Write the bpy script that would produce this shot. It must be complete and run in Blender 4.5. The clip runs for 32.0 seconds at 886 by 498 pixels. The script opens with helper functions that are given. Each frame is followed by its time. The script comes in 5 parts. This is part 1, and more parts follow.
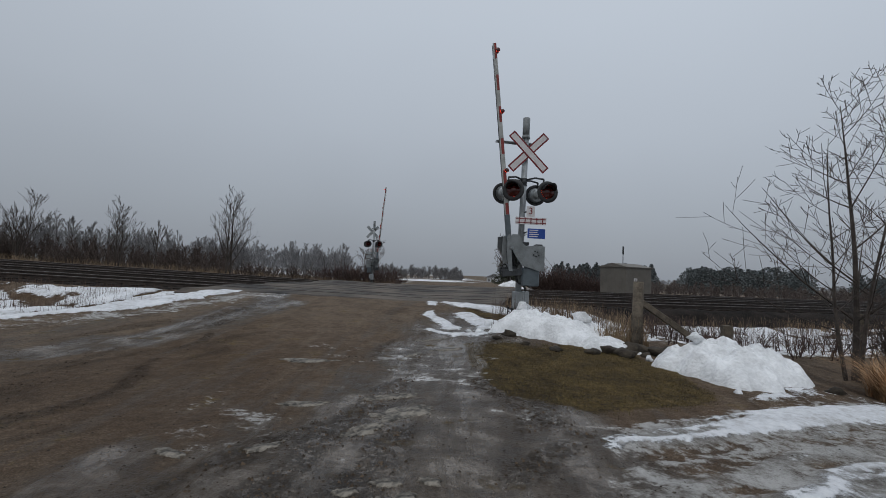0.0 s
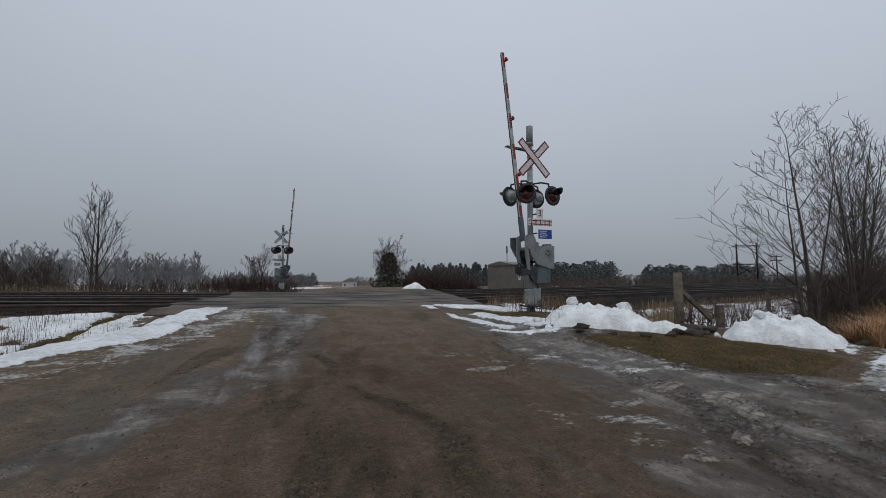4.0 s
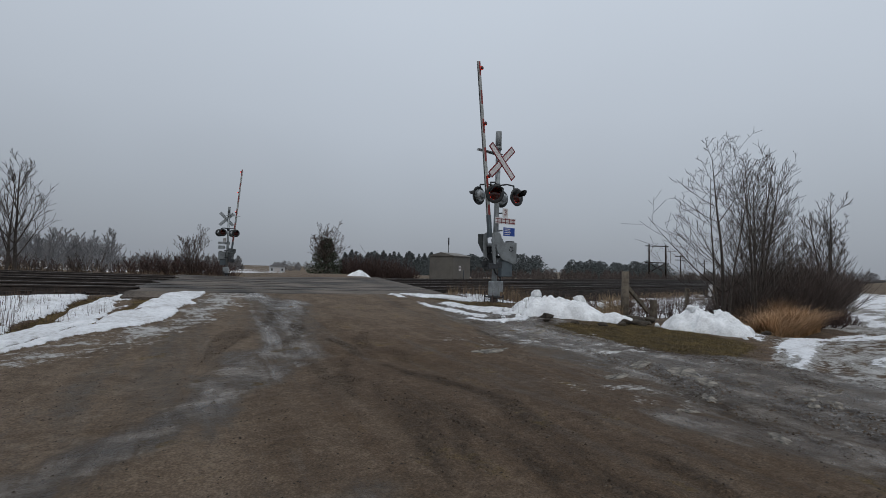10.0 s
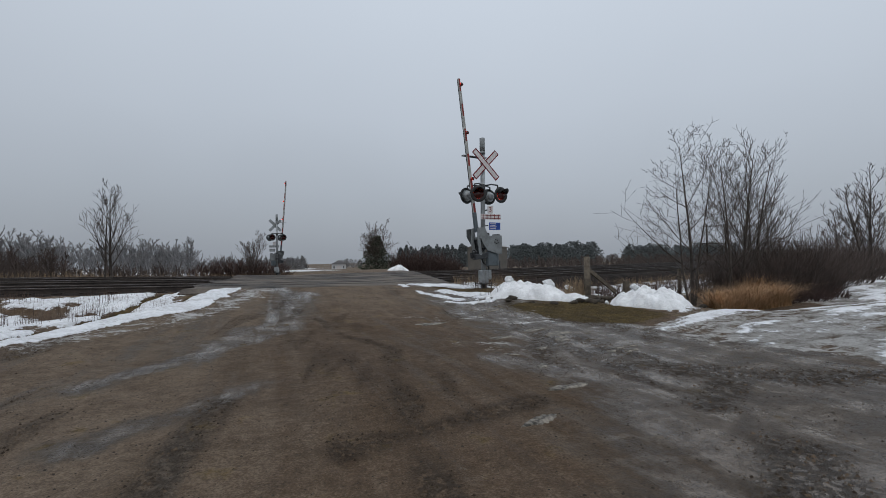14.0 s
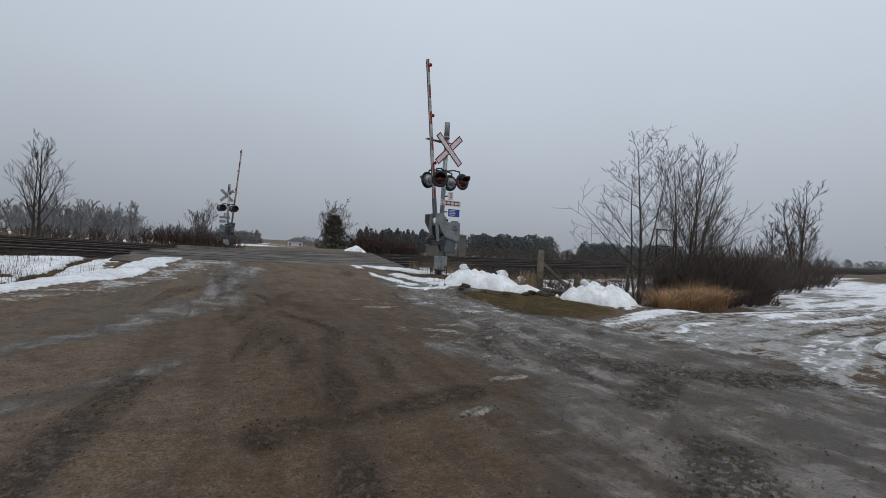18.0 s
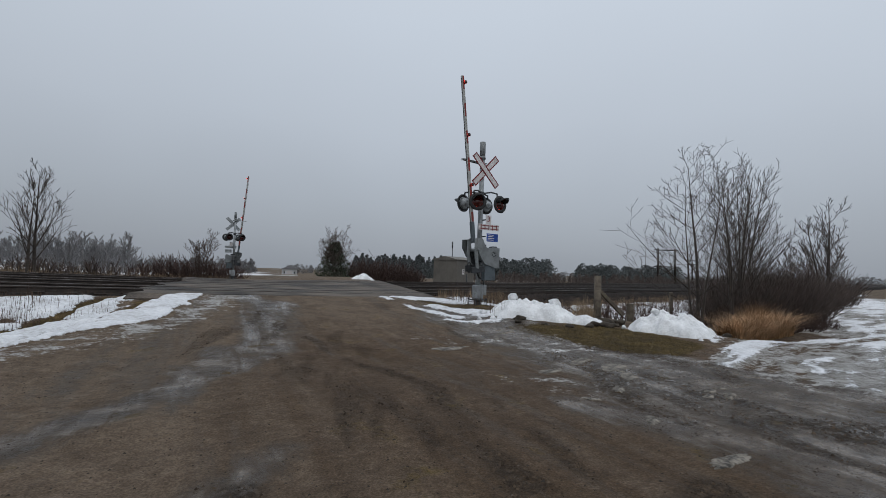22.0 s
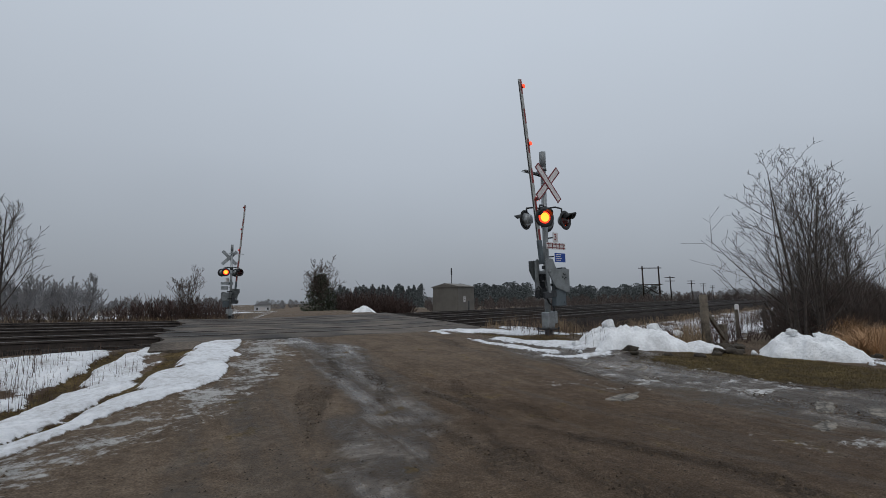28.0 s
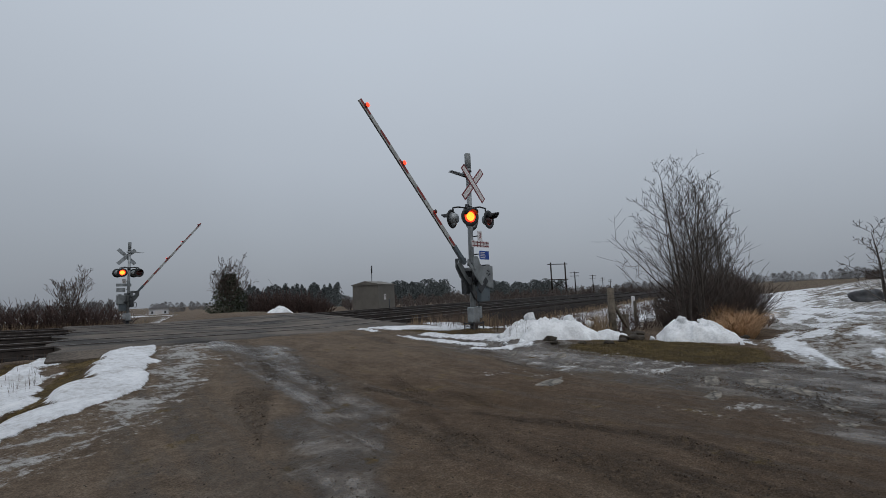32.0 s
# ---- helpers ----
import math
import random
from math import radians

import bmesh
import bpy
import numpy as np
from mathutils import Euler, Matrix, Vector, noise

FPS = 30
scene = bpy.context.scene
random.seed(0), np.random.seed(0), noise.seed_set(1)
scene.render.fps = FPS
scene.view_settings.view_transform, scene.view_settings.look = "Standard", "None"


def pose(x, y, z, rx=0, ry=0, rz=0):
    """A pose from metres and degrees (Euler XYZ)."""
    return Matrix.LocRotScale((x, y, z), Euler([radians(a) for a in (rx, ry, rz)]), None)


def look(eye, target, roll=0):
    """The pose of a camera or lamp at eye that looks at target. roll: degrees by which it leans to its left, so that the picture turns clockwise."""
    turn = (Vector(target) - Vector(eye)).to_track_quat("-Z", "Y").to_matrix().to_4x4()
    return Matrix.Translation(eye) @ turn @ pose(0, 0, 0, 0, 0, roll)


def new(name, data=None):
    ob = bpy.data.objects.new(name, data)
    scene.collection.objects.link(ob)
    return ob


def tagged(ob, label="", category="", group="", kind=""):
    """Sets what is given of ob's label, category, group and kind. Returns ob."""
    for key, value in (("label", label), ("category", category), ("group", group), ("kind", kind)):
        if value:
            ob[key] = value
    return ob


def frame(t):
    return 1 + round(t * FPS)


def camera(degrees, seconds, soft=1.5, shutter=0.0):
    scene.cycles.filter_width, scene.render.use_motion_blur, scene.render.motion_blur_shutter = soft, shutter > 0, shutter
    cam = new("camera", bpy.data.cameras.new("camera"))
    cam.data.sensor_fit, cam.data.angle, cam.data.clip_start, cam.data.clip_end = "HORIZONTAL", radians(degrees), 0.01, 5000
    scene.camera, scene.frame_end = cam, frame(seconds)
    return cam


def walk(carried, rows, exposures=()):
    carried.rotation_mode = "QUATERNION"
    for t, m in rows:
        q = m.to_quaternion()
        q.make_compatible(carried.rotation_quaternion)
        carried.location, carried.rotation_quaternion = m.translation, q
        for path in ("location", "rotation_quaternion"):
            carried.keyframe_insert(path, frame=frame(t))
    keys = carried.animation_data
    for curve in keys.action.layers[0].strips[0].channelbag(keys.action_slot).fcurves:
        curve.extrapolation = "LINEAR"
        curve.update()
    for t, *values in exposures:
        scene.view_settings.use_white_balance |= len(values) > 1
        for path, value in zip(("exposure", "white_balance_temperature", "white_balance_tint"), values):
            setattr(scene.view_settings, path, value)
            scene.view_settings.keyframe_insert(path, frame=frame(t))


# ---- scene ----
cam = camera(89.4, 32.0, soft=0.8)
ROWS = [
    (0, 0.003, -0.052, 1.176, -0.10, 3.18, -2.45),
    (0.5, -0.510, 0.084, 1.168, -3.67, 3.93, -3.24),
    (1, -1.036, 0.150, 1.180, -5.19, 4.31, -3.06),
    (1.5, -1.632, 0.162, 1.124, -6.62, 4.63, -3.47),
    (2, -2.153, 0.235, 1.099, -8.16, 4.71, -2.86),
    (2.5, -2.708, 0.213, 1.109, -10.03, 4.55, -1.61),
    (3, -3.174, 0.337, 1.102, -12.89, 4.32, -0.50),
    (3.5, -3.634, 0.504, 1.076, -16.35, 4.13, 0.41),
    (5.5, -5.169, 1.303, 1.149, -28.14, 2.90, -0.80),
    (6, -5.505, 1.382, 1.147, -29.25, 1.87, -0.58),
    (6.5, -5.681, 1.193, 1.138, -29.70, 1.33, -0.55),
    (7, -5.763, 1.048, 1.158, -30.06, 1.21, -0.64),
    (7.5, -5.847, 1.036, 1.159, -30.84, 1.73, -0.02),
    (8, -5.853, 1.031, 1.166, -31.12, 2.42, -0.15),
    (8.5, -5.730, 0.978, 1.162, -30.79, 2.92, -0.09),
    (9, -5.533, 0.862, 1.179, -30.67, 2.83, -0.27),
    (9.5, -5.461, 0.659, 1.147, -30.17, 2.76, -0.42),
    (10, -5.344, 0.455, 1.145, -28.93, 2.55, -1.36),
    (10.5, -5.113, 0.170, 1.160, -26.71, 2.18, -2.11),
    (11, -5.028, -0.162, 1.135, -24.12, 1.74, -2.13),
    (11.5, -4.857, -0.381, 1.155, -22.21, 1.32, -1.85),
    (12, -4.698, -0.686, 1.188, -20.83, 1.06, -0.82),
    (12.5, -4.613, -1.027, 1.159, -21.03, 1.17, -0.54),
    (13, -4.433, -1.374, 1.154, -21.01, 1.11, -0.17),
    (13.5, -4.422, -1.772, 1.131, -20.97, 1.28, 0.41),
    (14, -4.414, -2.066, 1.162, -21.24, 1.49, 1.19),
    (14.5, -4.382, -2.394, 1.138, -21.69, 1.42, 1.47),
    (16.5, -4.400, -1.649, 1.149, -25.85, 0.36, -2.24),
    (17, -4.445, -1.546, 1.179, -25.93, -0.06, -2.26),
    (17.5, -4.292, -1.738, 1.159, -26.24, -0.19, -2.56),
    (18, -4.241, -1.948, 1.137, -26.35, -0.25, -2.77),
    (18.5, -4.181, -2.163, 1.160, -26.18, -0.34, -3.36),
    (19, -4.105, -2.277, 1.159, -26.39, 0.51, -3.49),
    (19.5, -4.072, -2.349, 1.169, -26.68, 0.88, -3.26),
    (20, -4.223, -2.122, 1.188, -27.01, 1.09, -3.40),
    (20.5, -4.325, -1.665, 1.189, -27.15, 1.38, -3.19),
    (21, -4.499, -1.231, 1.190, -27.09, 1.77, -2.79),
    (21.5, -4.761, -0.838, 1.196, -27.06, 2.34, -2.12),
    (22, -4.976, -0.441, 1.184, -27.34, 2.93, -1.55),
    (22.5, -5.251, -0.110, 1.153, -27.64, 3.30, -1.43),
    (23, -5.497, 0.210, 1.165, -28.47, 3.42, -1.04),
    (23.5, -5.740, 0.495, 1.163, -29.31, 3.52, -1.28),
    (24, -5.980, 0.842, 1.161, -31.86, 4.32, -1.86),
    (24.5, -6.099, 1.165, 1.143, -34.85, 4.31, -2.24),
    (26.5, -6.298, 2.066, 1.188, -33.69, 4.84, -0.65),
    (27, -6.275, 2.133, 1.217, -32.73, 5.26, -0.03),
    (27.5, -6.278, 2.150, 1.220, -31.74, 5.95, 0.72),
    (28, -6.261, 2.107, 1.191, -30.88, 6.50, 1.20),
    (28.5, -6.309, 2.184, 1.232, -30.65, 6.60, 1.51),
    (29, -6.339, 2.169, 1.247, -31.42, 6.78, 1.30),
    (29.5, -6.390, 2.135, 1.235, -33.29, 7.22, 0.46),
    (30, -6.440, 2.044, 1.186, -36.43, 7.62, -0.17),
    (30.5, -6.404, 2.073, 1.218, -38.58, 8.23, 0.45),
    (31, -6.430, 2.141, 1.220, -39.69, 8.24, 1.50),
    (31.5, -6.497, 2.097, 1.207, -41.21, 7.05, 2.24),
    (32, -6.609, 2.122, 1.196, -41.42, 5.83, 2.42),
]
walk(cam, [(t, pose(x, y, z, 90 + pitch, roll, yaw)) for t, x, y, z, yaw, pitch, roll in ROWS],
     exposures=((0.0, -0.05), (6.0, -0.03), (8.0, 0.1), (10.0, 0.03), (13.0, 0.13), (17.0, 0.14), (19.0, 0.24), (21.0, 0.18), (23.0, 0.03), (28.0, -0.02), (30.0, -0.07), (32.0, -0.08)))

# ---------------------------------------------------------------- world and light
world = bpy.data.worlds.new("overcast")
scene.world = world
world.use_nodes = True
wn, wl = world.node_tree.nodes, world.node_tree.links
wn.clear()
w_out = wn.new("ShaderNodeOutputWorld")
w_bg = wn.new("ShaderNodeBackground")
w_sky = wn.new("ShaderNodeTexSky")
w_sky.sky_type = "NISHITA"
w_sky.sun_disc = False
w_sky.sun_elevation, w_sky.sun_rotation = radians(28), radians(200)
w_sky.air_density, w_sky.dust_density, w_sky.ozone_density = 1.0, 6.0, 1.0
w_bg2 = wn.new("ShaderNodeBackground")
w_add = wn.new("ShaderNodeAddShader")
w_co = wn.new("ShaderNodeTexCoord")
w_sep = wn.new("ShaderNodeSeparateXYZ")
w_ramp = wn.new("ShaderNodeValToRGB")
w_noise = wn.new("ShaderNodeTexNoise")
w_noise.inputs["Scale"].default_value, w_noise.inputs["Detail"].default_value = 2.2, 3.0
w_ma = wn.new("ShaderNodeMath")
w_ma.operation = "MULTIPLY_ADD"
w_ma.inputs[1].default_value = 0.10
w_add2 = wn.new("ShaderNodeMath")
w_add2.operation = "SUBTRACT"
w_add2.inputs[1].default_value = 0.05
cloud = w_ramp.color_ramp
cloud.elements[0].position, cloud.elements[0].color = 0.0, (0.275, 0.302, 0.340, 1)
cloud.elements[1].position, cloud.elements[1].color = 1.0, (0.70, 0.75, 0.82, 1)
for p, c in ((0.05, (0.315, 0.346, 0.390)), (0.14, (0.372, 0.411, 0.464)), (0.30, (0.462, 0.512, 0.580)), (0.50, (0.54, 0.60, 0.68))):
    e = cloud.elements.new(p)
    e.color = (*c, 1)
wl.new(w_co.outputs["Generated"], w_sep.inputs[0])
wl.new(w_co.outputs["Generated"], w_noise.inputs["Vector"])
wl.new(w_noise.outputs["Fac"], w_ma.inputs[0])
wl.new(w_sep.outputs["Z"], w_ma.inputs[2])
wl.new(w_ma.outputs[0], w_add2.inputs[0])
wl.new(w_add2.outputs[0], w_ramp.inputs[0])
w_east = wn.new("ShaderNodeMath")
w_east.operation = "MULTIPLY_ADD"
w_east.inputs[1].default_value, w_east.inputs[2].default_value = 0.070, 0.925
wl.new(w_sep.outputs["X"], w_east.inputs[0])
wl.new(w_ramp.outputs[0], w_bg2.inputs[0])
wl.new(w_east.outputs[0], w_bg2.inputs[1])
wl.new(w_sky.outputs[0], w_bg.inputs[0])
w_bg.inputs[1].default_value = 0.004
wl.new(w_bg.outputs[0], w_add.inputs[0])
wl.new(w_bg2.outputs[0], w_add.inputs[1])
wl.new(w_add.outputs[0], w_out.inputs[0])

sun = new("sun", bpy.data.lights.new("sun", "SUN"))
sun.data.energy, sun.data.angle, sun.data.color = 0.5, radians(40), (1.0, 0.97, 0.93)
sun.matrix_world = look((0, 0, 60), (10, 28, 0))

# ---------------------------------------------------------------- materials


def mat(name, base, rough=0.8, metal=0.0, var=0.25, scale=6.0, bump=0.0, bscale=40.0, emit=None, spec=0.5, rnd=0.0):
    """A principled material with two scales of variation and fine relief."""
    m = bpy.data.materials.new(name)
    m.use_nodes = True
    n, l = m.node_tree.nodes, m.node_tree.links
    b = n["Principled BSDF"]
    b.inputs["Roughness"].default_value, b.inputs["Metallic"].default_value = rough, metal
    b.inputs["Specular IOR Level"].default_value = spec
    co = n.new("ShaderNodeTexCoord")
    a = n.new("ShaderNodeTexNoise")
    a.inputs["Scale"].default_value, a.inputs["Detail"].default_value = scale, 8.0
    f = n.new("ShaderNodeTexNoise")
    f.inputs["Scale"].default_value, f.inputs["Detail"].default_value = bscale, 4.0
    l.new(co.outputs["Object"], a.inputs["Vector"])
    l.new(co.outputs["Object"], f.inputs["Vector"])
    mix = n.new("ShaderNodeMix")
    mix.data_type = "FLOAT"
    mix.inputs[0].default_value = 0.35
    l.new(a.outputs["Fac"], mix.inputs[2])
    l.new(f.outputs["Fac"], mix.inputs[3])
    src = mix.outputs[0]
    if rnd:
        oi = n.new("ShaderNodeObjectInfo")
        ge = n.new("ShaderNodeNewGeometry")
        ad = n.new("ShaderNodeMath")
        ad.operation = "ADD"
        l.new(oi.outputs["Random"], ad.inputs[0])
        l.new(ge.outputs["Random Per Island"], ad.inputs[1])
        ma = n.new("ShaderNodeMath")
        ma.operation = "MULTIPLY_ADD"
        l.new(ad.outputs[0], ma.inputs[0])
        ma.inputs[1].default_value = rnd * 0.5
        l.new(src, ma.inputs[2])
        sb = n.new("ShaderNodeMath")
        sb.operation = "SUBTRACT"
        l.new(ma.outputs[0], sb.inputs[0])
        sb.inputs[1].default_value = rnd * 0.5
        src = sb.outputs[0]
    ramp = n.new("ShaderNodeValToRGB")
    lo = [max(0.0, c * (1 - var)) for c in base]
    hi = [min(1.0, c * (1 + var)) for c in base]
    ramp.color_ramp.elements[0].position, ramp.color_ramp.elements[1].position = 0.40, 0.60
    ramp.color_ramp.elements[0].color, ramp.color_ramp.elements[1].color = (*lo, 1), (*hi, 1)
    l.new(src, ramp.inputs[0])
    l.new(ramp.outputs[0], b.inputs["Base Color"])
    if bump:
        bp = n.new("ShaderNodeBump")
        bp.inputs["Strength"].default_value, bp.inputs["Distance"].default_value = bump, 0.02
        l.new(f.outputs["Fac"], bp.inputs["Height"])
        l.new(bp.outputs[0], b.inputs["Normal"])
    if emit:
        b.inputs["Emission Color"].default_value, b.inputs["Emission Strength"].default_value = (*emit[0], 1), emit[1]
    return m


M_GALV = mat("galvanised_steel", (0.30, 0.32, 0.33), 0.5, 0.5, 0.22, 5, 0.06, 60)
M_GREY = mat("grey_paint", (0.185, 0.200, 0.205), 0.55, 0.1, 0.22, 5, 0.06, 50)
M_ALU = mat("white_grey_arm", (0.36, 0.37, 0.355), 0.5, 0.0, 0.2, 6, 0.05, 40)
M_BLACK = mat("black_paint", (0.016, 0.017, 0.018), 0.5, 0.0, 0.3, 8, 0.05, 50)
M_IRONGREY = mat("cast_iron_grey", (0.066, 0.072, 0.074), 0.55, 0.1, 0.25, 6, 0.1, 40)
M_BOX = mat("blue_grey_paint", (0.085, 0.105, 0.118), 0.5, 0.0, 0.2, 5, 0.06, 50)
M_DARK = mat("dark_iron", (0.045, 0.048, 0.052), 0.6, 0.4, 0.3, 8, 0.1, 50)
M_WHITE = mat("sign_white", (0.62, 0.595, 0.59), 0.45, 0.0, 0.06, 6)
M_RED = mat("reflective_red", (0.22, 0.030, 0.024), 0.45, 0.0, 0.2, 8)
M_MAROON = mat("sign_red_border", (0.17, 0.012, 0.016), 0.45, 0.0, 0.15, 8)
M_BLUE = mat("sign_blue", (0.012, 0.06, 0.30), 0.4, 0.0, 0.12, 8)
M_LENS = mat("red_lens_unlit", (0.055, 0.006, 0.004), 0.15, 0.0, 0.25, 14)
M_GLOWC = mat("lamp_lit_core", (0.8, 0.3, 0.05), 0.4, emit=((1.0, 0.24, 0.02), 3.4))
M_GLOWR = mat("lamp_lit_rim", (0.7, 0.05, 0.02), 0.4, emit=((1.0, 0.035, 0.012), 2.6))
M_RAIL = mat("rail_steel", (0.055, 0.044, 0.038), 0.55, 0.4, 0.3, 6, 0.05, 60)
M_RAILTOP = mat("rail_polished", (0.16, 0.145, 0.135), 0.5, 0.7, 0.12, 6)
M_TIE = mat("creosoted_tie", (0.024, 0.019, 0.016), 0.9, 0, 0.35, 3, 0.4, 30, spec=0.12, rnd=0.4)
M_BALLAST = mat("ballast_stone", (0.017, 0.0135, 0.0115), 0.95, 0, 0.6, 1.6, 0.9, 22, spec=0.12)
M_ASPHALT = mat("crossing_asphalt", (0.072, 0.058, 0.0455), 0.72, 0, 0.85, 0.75, 0.45, 26, spec=0.3)
M_WOOD = mat("weathered_post", (0.115, 0.095, 0.072), 0.9, 0, 0.4, 7, 0.6, 45)
M_BARK = mat("bare_bark", (0.058, 0.047, 0.040), 0.9, 0, 0.35, 5, 0.3, 30)
M_TWIG = mat("dark_twigs", (0.075, 0.056, 0.048), 0.9, 0, 0.35, 3)
M_TWIGRED = mat("reddish_twigs", (0.072, 0.046, 0.040), 0.9, 0, 0.35, 3)
# grey twig tone lightened to put the distance mist into the colour
M_MISTTREE = mat("mist_paled_twigs", (0.185, 0.182, 0.185), 0.9, 0, 0.25, 1)
M_SHRUB = mat("dull_green_foliage", (0.070, 0.078, 0.058), 0.95, 0, 0.3, 1.2, spec=0.1)
# needle green lifted towards blue-grey: haze over the far pines is painted in
M_MISTPINE = mat("mist_paled_evergreen", (0.112, 0.125, 0.127), 0.95, 0, 0.12, 0.6, spec=0.1)
# paler version of the twig brown, with distance haze mixed into the colour
M_MISTBRUSH = mat("mist_paled_brush", (0.115, 0.093, 0.084), 0.9, 0, 0.3, 1)
M_REED = mat("dry_reed", (0.40, 0.245, 0.13), 0.85, 0, 0.35, 3, rnd=0.5)
M_STRAW = mat("straw_weed", (0.30, 0.215, 0.13), 0.85, 0, 0.35, 3, rnd=0.5)
M_STALK = mat("brown_stalk", (0.085, 0.055, 0.040), 0.9, 0, 0.35, 3, rnd=0.4)
M_MOSS = mat("mossy_blade", (0.130, 0.096, 0.033), 0.9, 0, 0.45, 3, rnd=0.6)
M_SHED = mat("shed_aluminium", (0.15, 0.138, 0.12), 0.6, 0.25, 0.12, 1.2, 0.05, 8)
M_HOUSE = mat("white_siding", (0.62, 0.63, 0.65), 0.7, 0, 0.06, 2)
M_ROOF = mat("grey_roof", (0.2, 0.2, 0.21), 0.8, 0, 0.15, 2)
M_TARP = mat("black_tarp", (0.02, 0.02, 0.022), 0.5, 0, 0.3, 2, 0.3, 8)
M_SNOW = mat("old_snow", (0.76, 0.775, 0.79), 0.75, 0, 0.15, 3.5, 1.0, 26)
M_SOIL = mat("dark_soil", (0.045, 0.036, 0.026), 0.95, 0, 0.45, 5, 0.8, 30)
M_CLOD = mat("mud_crumbs", (0.078, 0.057, 0.040), 0.95, 0, 0.5, 9, 0.4, 40, spec=0.15, rnd=0.7)
M_ICE = mat("grey_ice", (0.150, 0.134, 0.112), 0.6, 0, 0.75, 9, 0.9, 36, spec=0.25)
M_STONE = mat("road_gravel", (0.095, 0.078, 0.062), 0.85, 0, 0.55, 9, 0.3, 40, spec=0.2, rnd=0.9)


def ground_material():
    """Dirt road, apron, snow, moss and stubble, laid out by the plan's attributes."""
    m = bpy.data.materials.new("ground")
    m.use_nodes = True
    n, l = m.node_tree.nodes, m.node_tree.links
    b = n["Principled BSDF"]
    b.inputs["Specular IOR Level"].default_value = 0.25
    co = n.new("ShaderNodeTexCoord")

    def noise_node(scale, detail, stretch=None, rough=0.55, dist=0.0):
        t = n.new("ShaderNodeTexNoise")
        t.inputs["Scale"].default_value, t.inputs["Detail"].default_value = scale, detail
        t.inputs["Roughness"].default_value = rough
        t.inputs["Distortion"].default_value = dist
        if stretch:
            mp = n.new("ShaderNodeMapping")
            mp.inputs["Rotation"].default_value = (0, 0, radians(stretch[2]))
            mp.inputs["Scale"].default_value = (stretch[0], stretch[1], 1)
            l.new(co.outputs["Object"], mp.inputs[0])
            l.new(mp.outputs[0], t.inputs["Vector"])
        else:
            l.new(co.outputs["Object"], t.inputs["Vector"])
        return t.outputs["Fac"]

    def ramp(src, *stops):
        r = n.new("ShaderNodeValToRGB")
        r.color_ramp.elements[0].position, r.color_ramp.elements[0].color = stops[0][0], (*stops[0][1], 1)
        r.color_ramp.elements[1].position, r.color_ramp.elements[1].color = stops[-1][0], (*stops[-1][1], 1)
        for p, c in stops[1:-1]:
            r.color_ramp.elements.new(p).color = (*c, 1)
        l.new(src, r.inputs[0])
        return r.outputs[0]

    def mixc(f, a, c):
        x = n.new("ShaderNodeMix")
        x.data_type = "RGBA"
        l.new(f, x.inputs[0])
        l.new(a, x.inputs[6])
        l.new(c, x.inputs[7])
        return x.outputs[2]

    def mixf(f, a, c):
        x = n.new("ShaderNodeMix")
        x.data_type = "FLOAT"
        l.new(f, x.inputs[0])
        for k, v in ((2, a), (3, c)):
            if isinstance(v, float):
                x.inputs[k].default_value = v
            else:
                l.new(v, x.inputs[k])
        return x.outputs[0]

    def math2(op, a, c):
        x = n.new("ShaderNodeMath")
        x.operation = op
        x.use_clamp = True
        for k, v in ((0, a), (1, c)):
            if isinstance(v, float):
                x.inputs[k].default_value = v
            else:
                l.new(v, x.inputs[k])
        return x.outputs[0]

    def attr(name):
        a = n.new("ShaderNodeAttribute")
        a.attribute_name = name
        return a.outputs["Fac"]

    big = noise_node(0.45, 5.0)
    mid = noise_node(2.2, 10.0, rough=0.68)
    fine = noise_node(13.0, 8.0, rough=0.72)
    grit = noise_node(70.0, 3.0)
    tracks = noise_node(0.9, 8.0, (2.4, 0.17, 12.0), 0.62, 0.4)
    streak = noise_node(1.3, 9.0, (1.9, 0.34, 30.0), 0.66, 0.5)
    swirl = noise_node(2.6, 10.0, (0.8, 1.2, -20.0), 0.68, 0.6)

    def blend(a, wa, c, wc):
        return math2("ADD", math2("MULTIPLY", a, wa), math2("MULTIPLY", c, wc))

    def between(src, lo, hi, top=1.0):
        return ramp(src, (lo, (0, 0, 0)), (hi, (top, top, top)))

    soil = blend(blend(mid, 0.33, fine, 0.31), 1.0, grit, 0.36)
    # brown packed dirt, in paler and rustier drifts
    dirt = ramp(soil, (0.38, (0.046, 0.0305, 0.0190)), (0.48, (0.100, 0.0665, 0.0420)), (0.54, (0.136, 0.0925, 0.060)), (0.63, (0.230, 0.172, 0.125)))
    rust = ramp(soil, (0.38, (0.036, 0.0210, 0.0105)), (0.50, (0.090, 0.0555, 0.0285)), (0.62, (0.165, 0.108, 0.062)))
    dirt = mixc(between(big, 0.46, 0.62, 0.8), dirt, rust)
    pale = ramp(soil, (0.38, (0.076, 0.055, 0.037)), (0.50, (0.158, 0.117, 0.082)), (0.62, (0.290, 0.226, 0.168)))
    dirt = mixc(between(tracks, 0.50, 0.62, 0.6), dirt, pale)
    # wet grey slush and melt water pressed into the dirt
    wetn = blend(blend(swirl, 0.50, fine, 0.34), 1.0, grit, 0.16)
    wet = ramp(wetn, (0.39, (0.026, 0.0185, 0.0125)), (0.47, (0.067, 0.0505, 0.0365)), (0.53, (0.110, 0.086, 0.064)), (0.61, (0.205, 0.175, 0.145)))
    vo = n.new("ShaderNodeTexVoronoi")
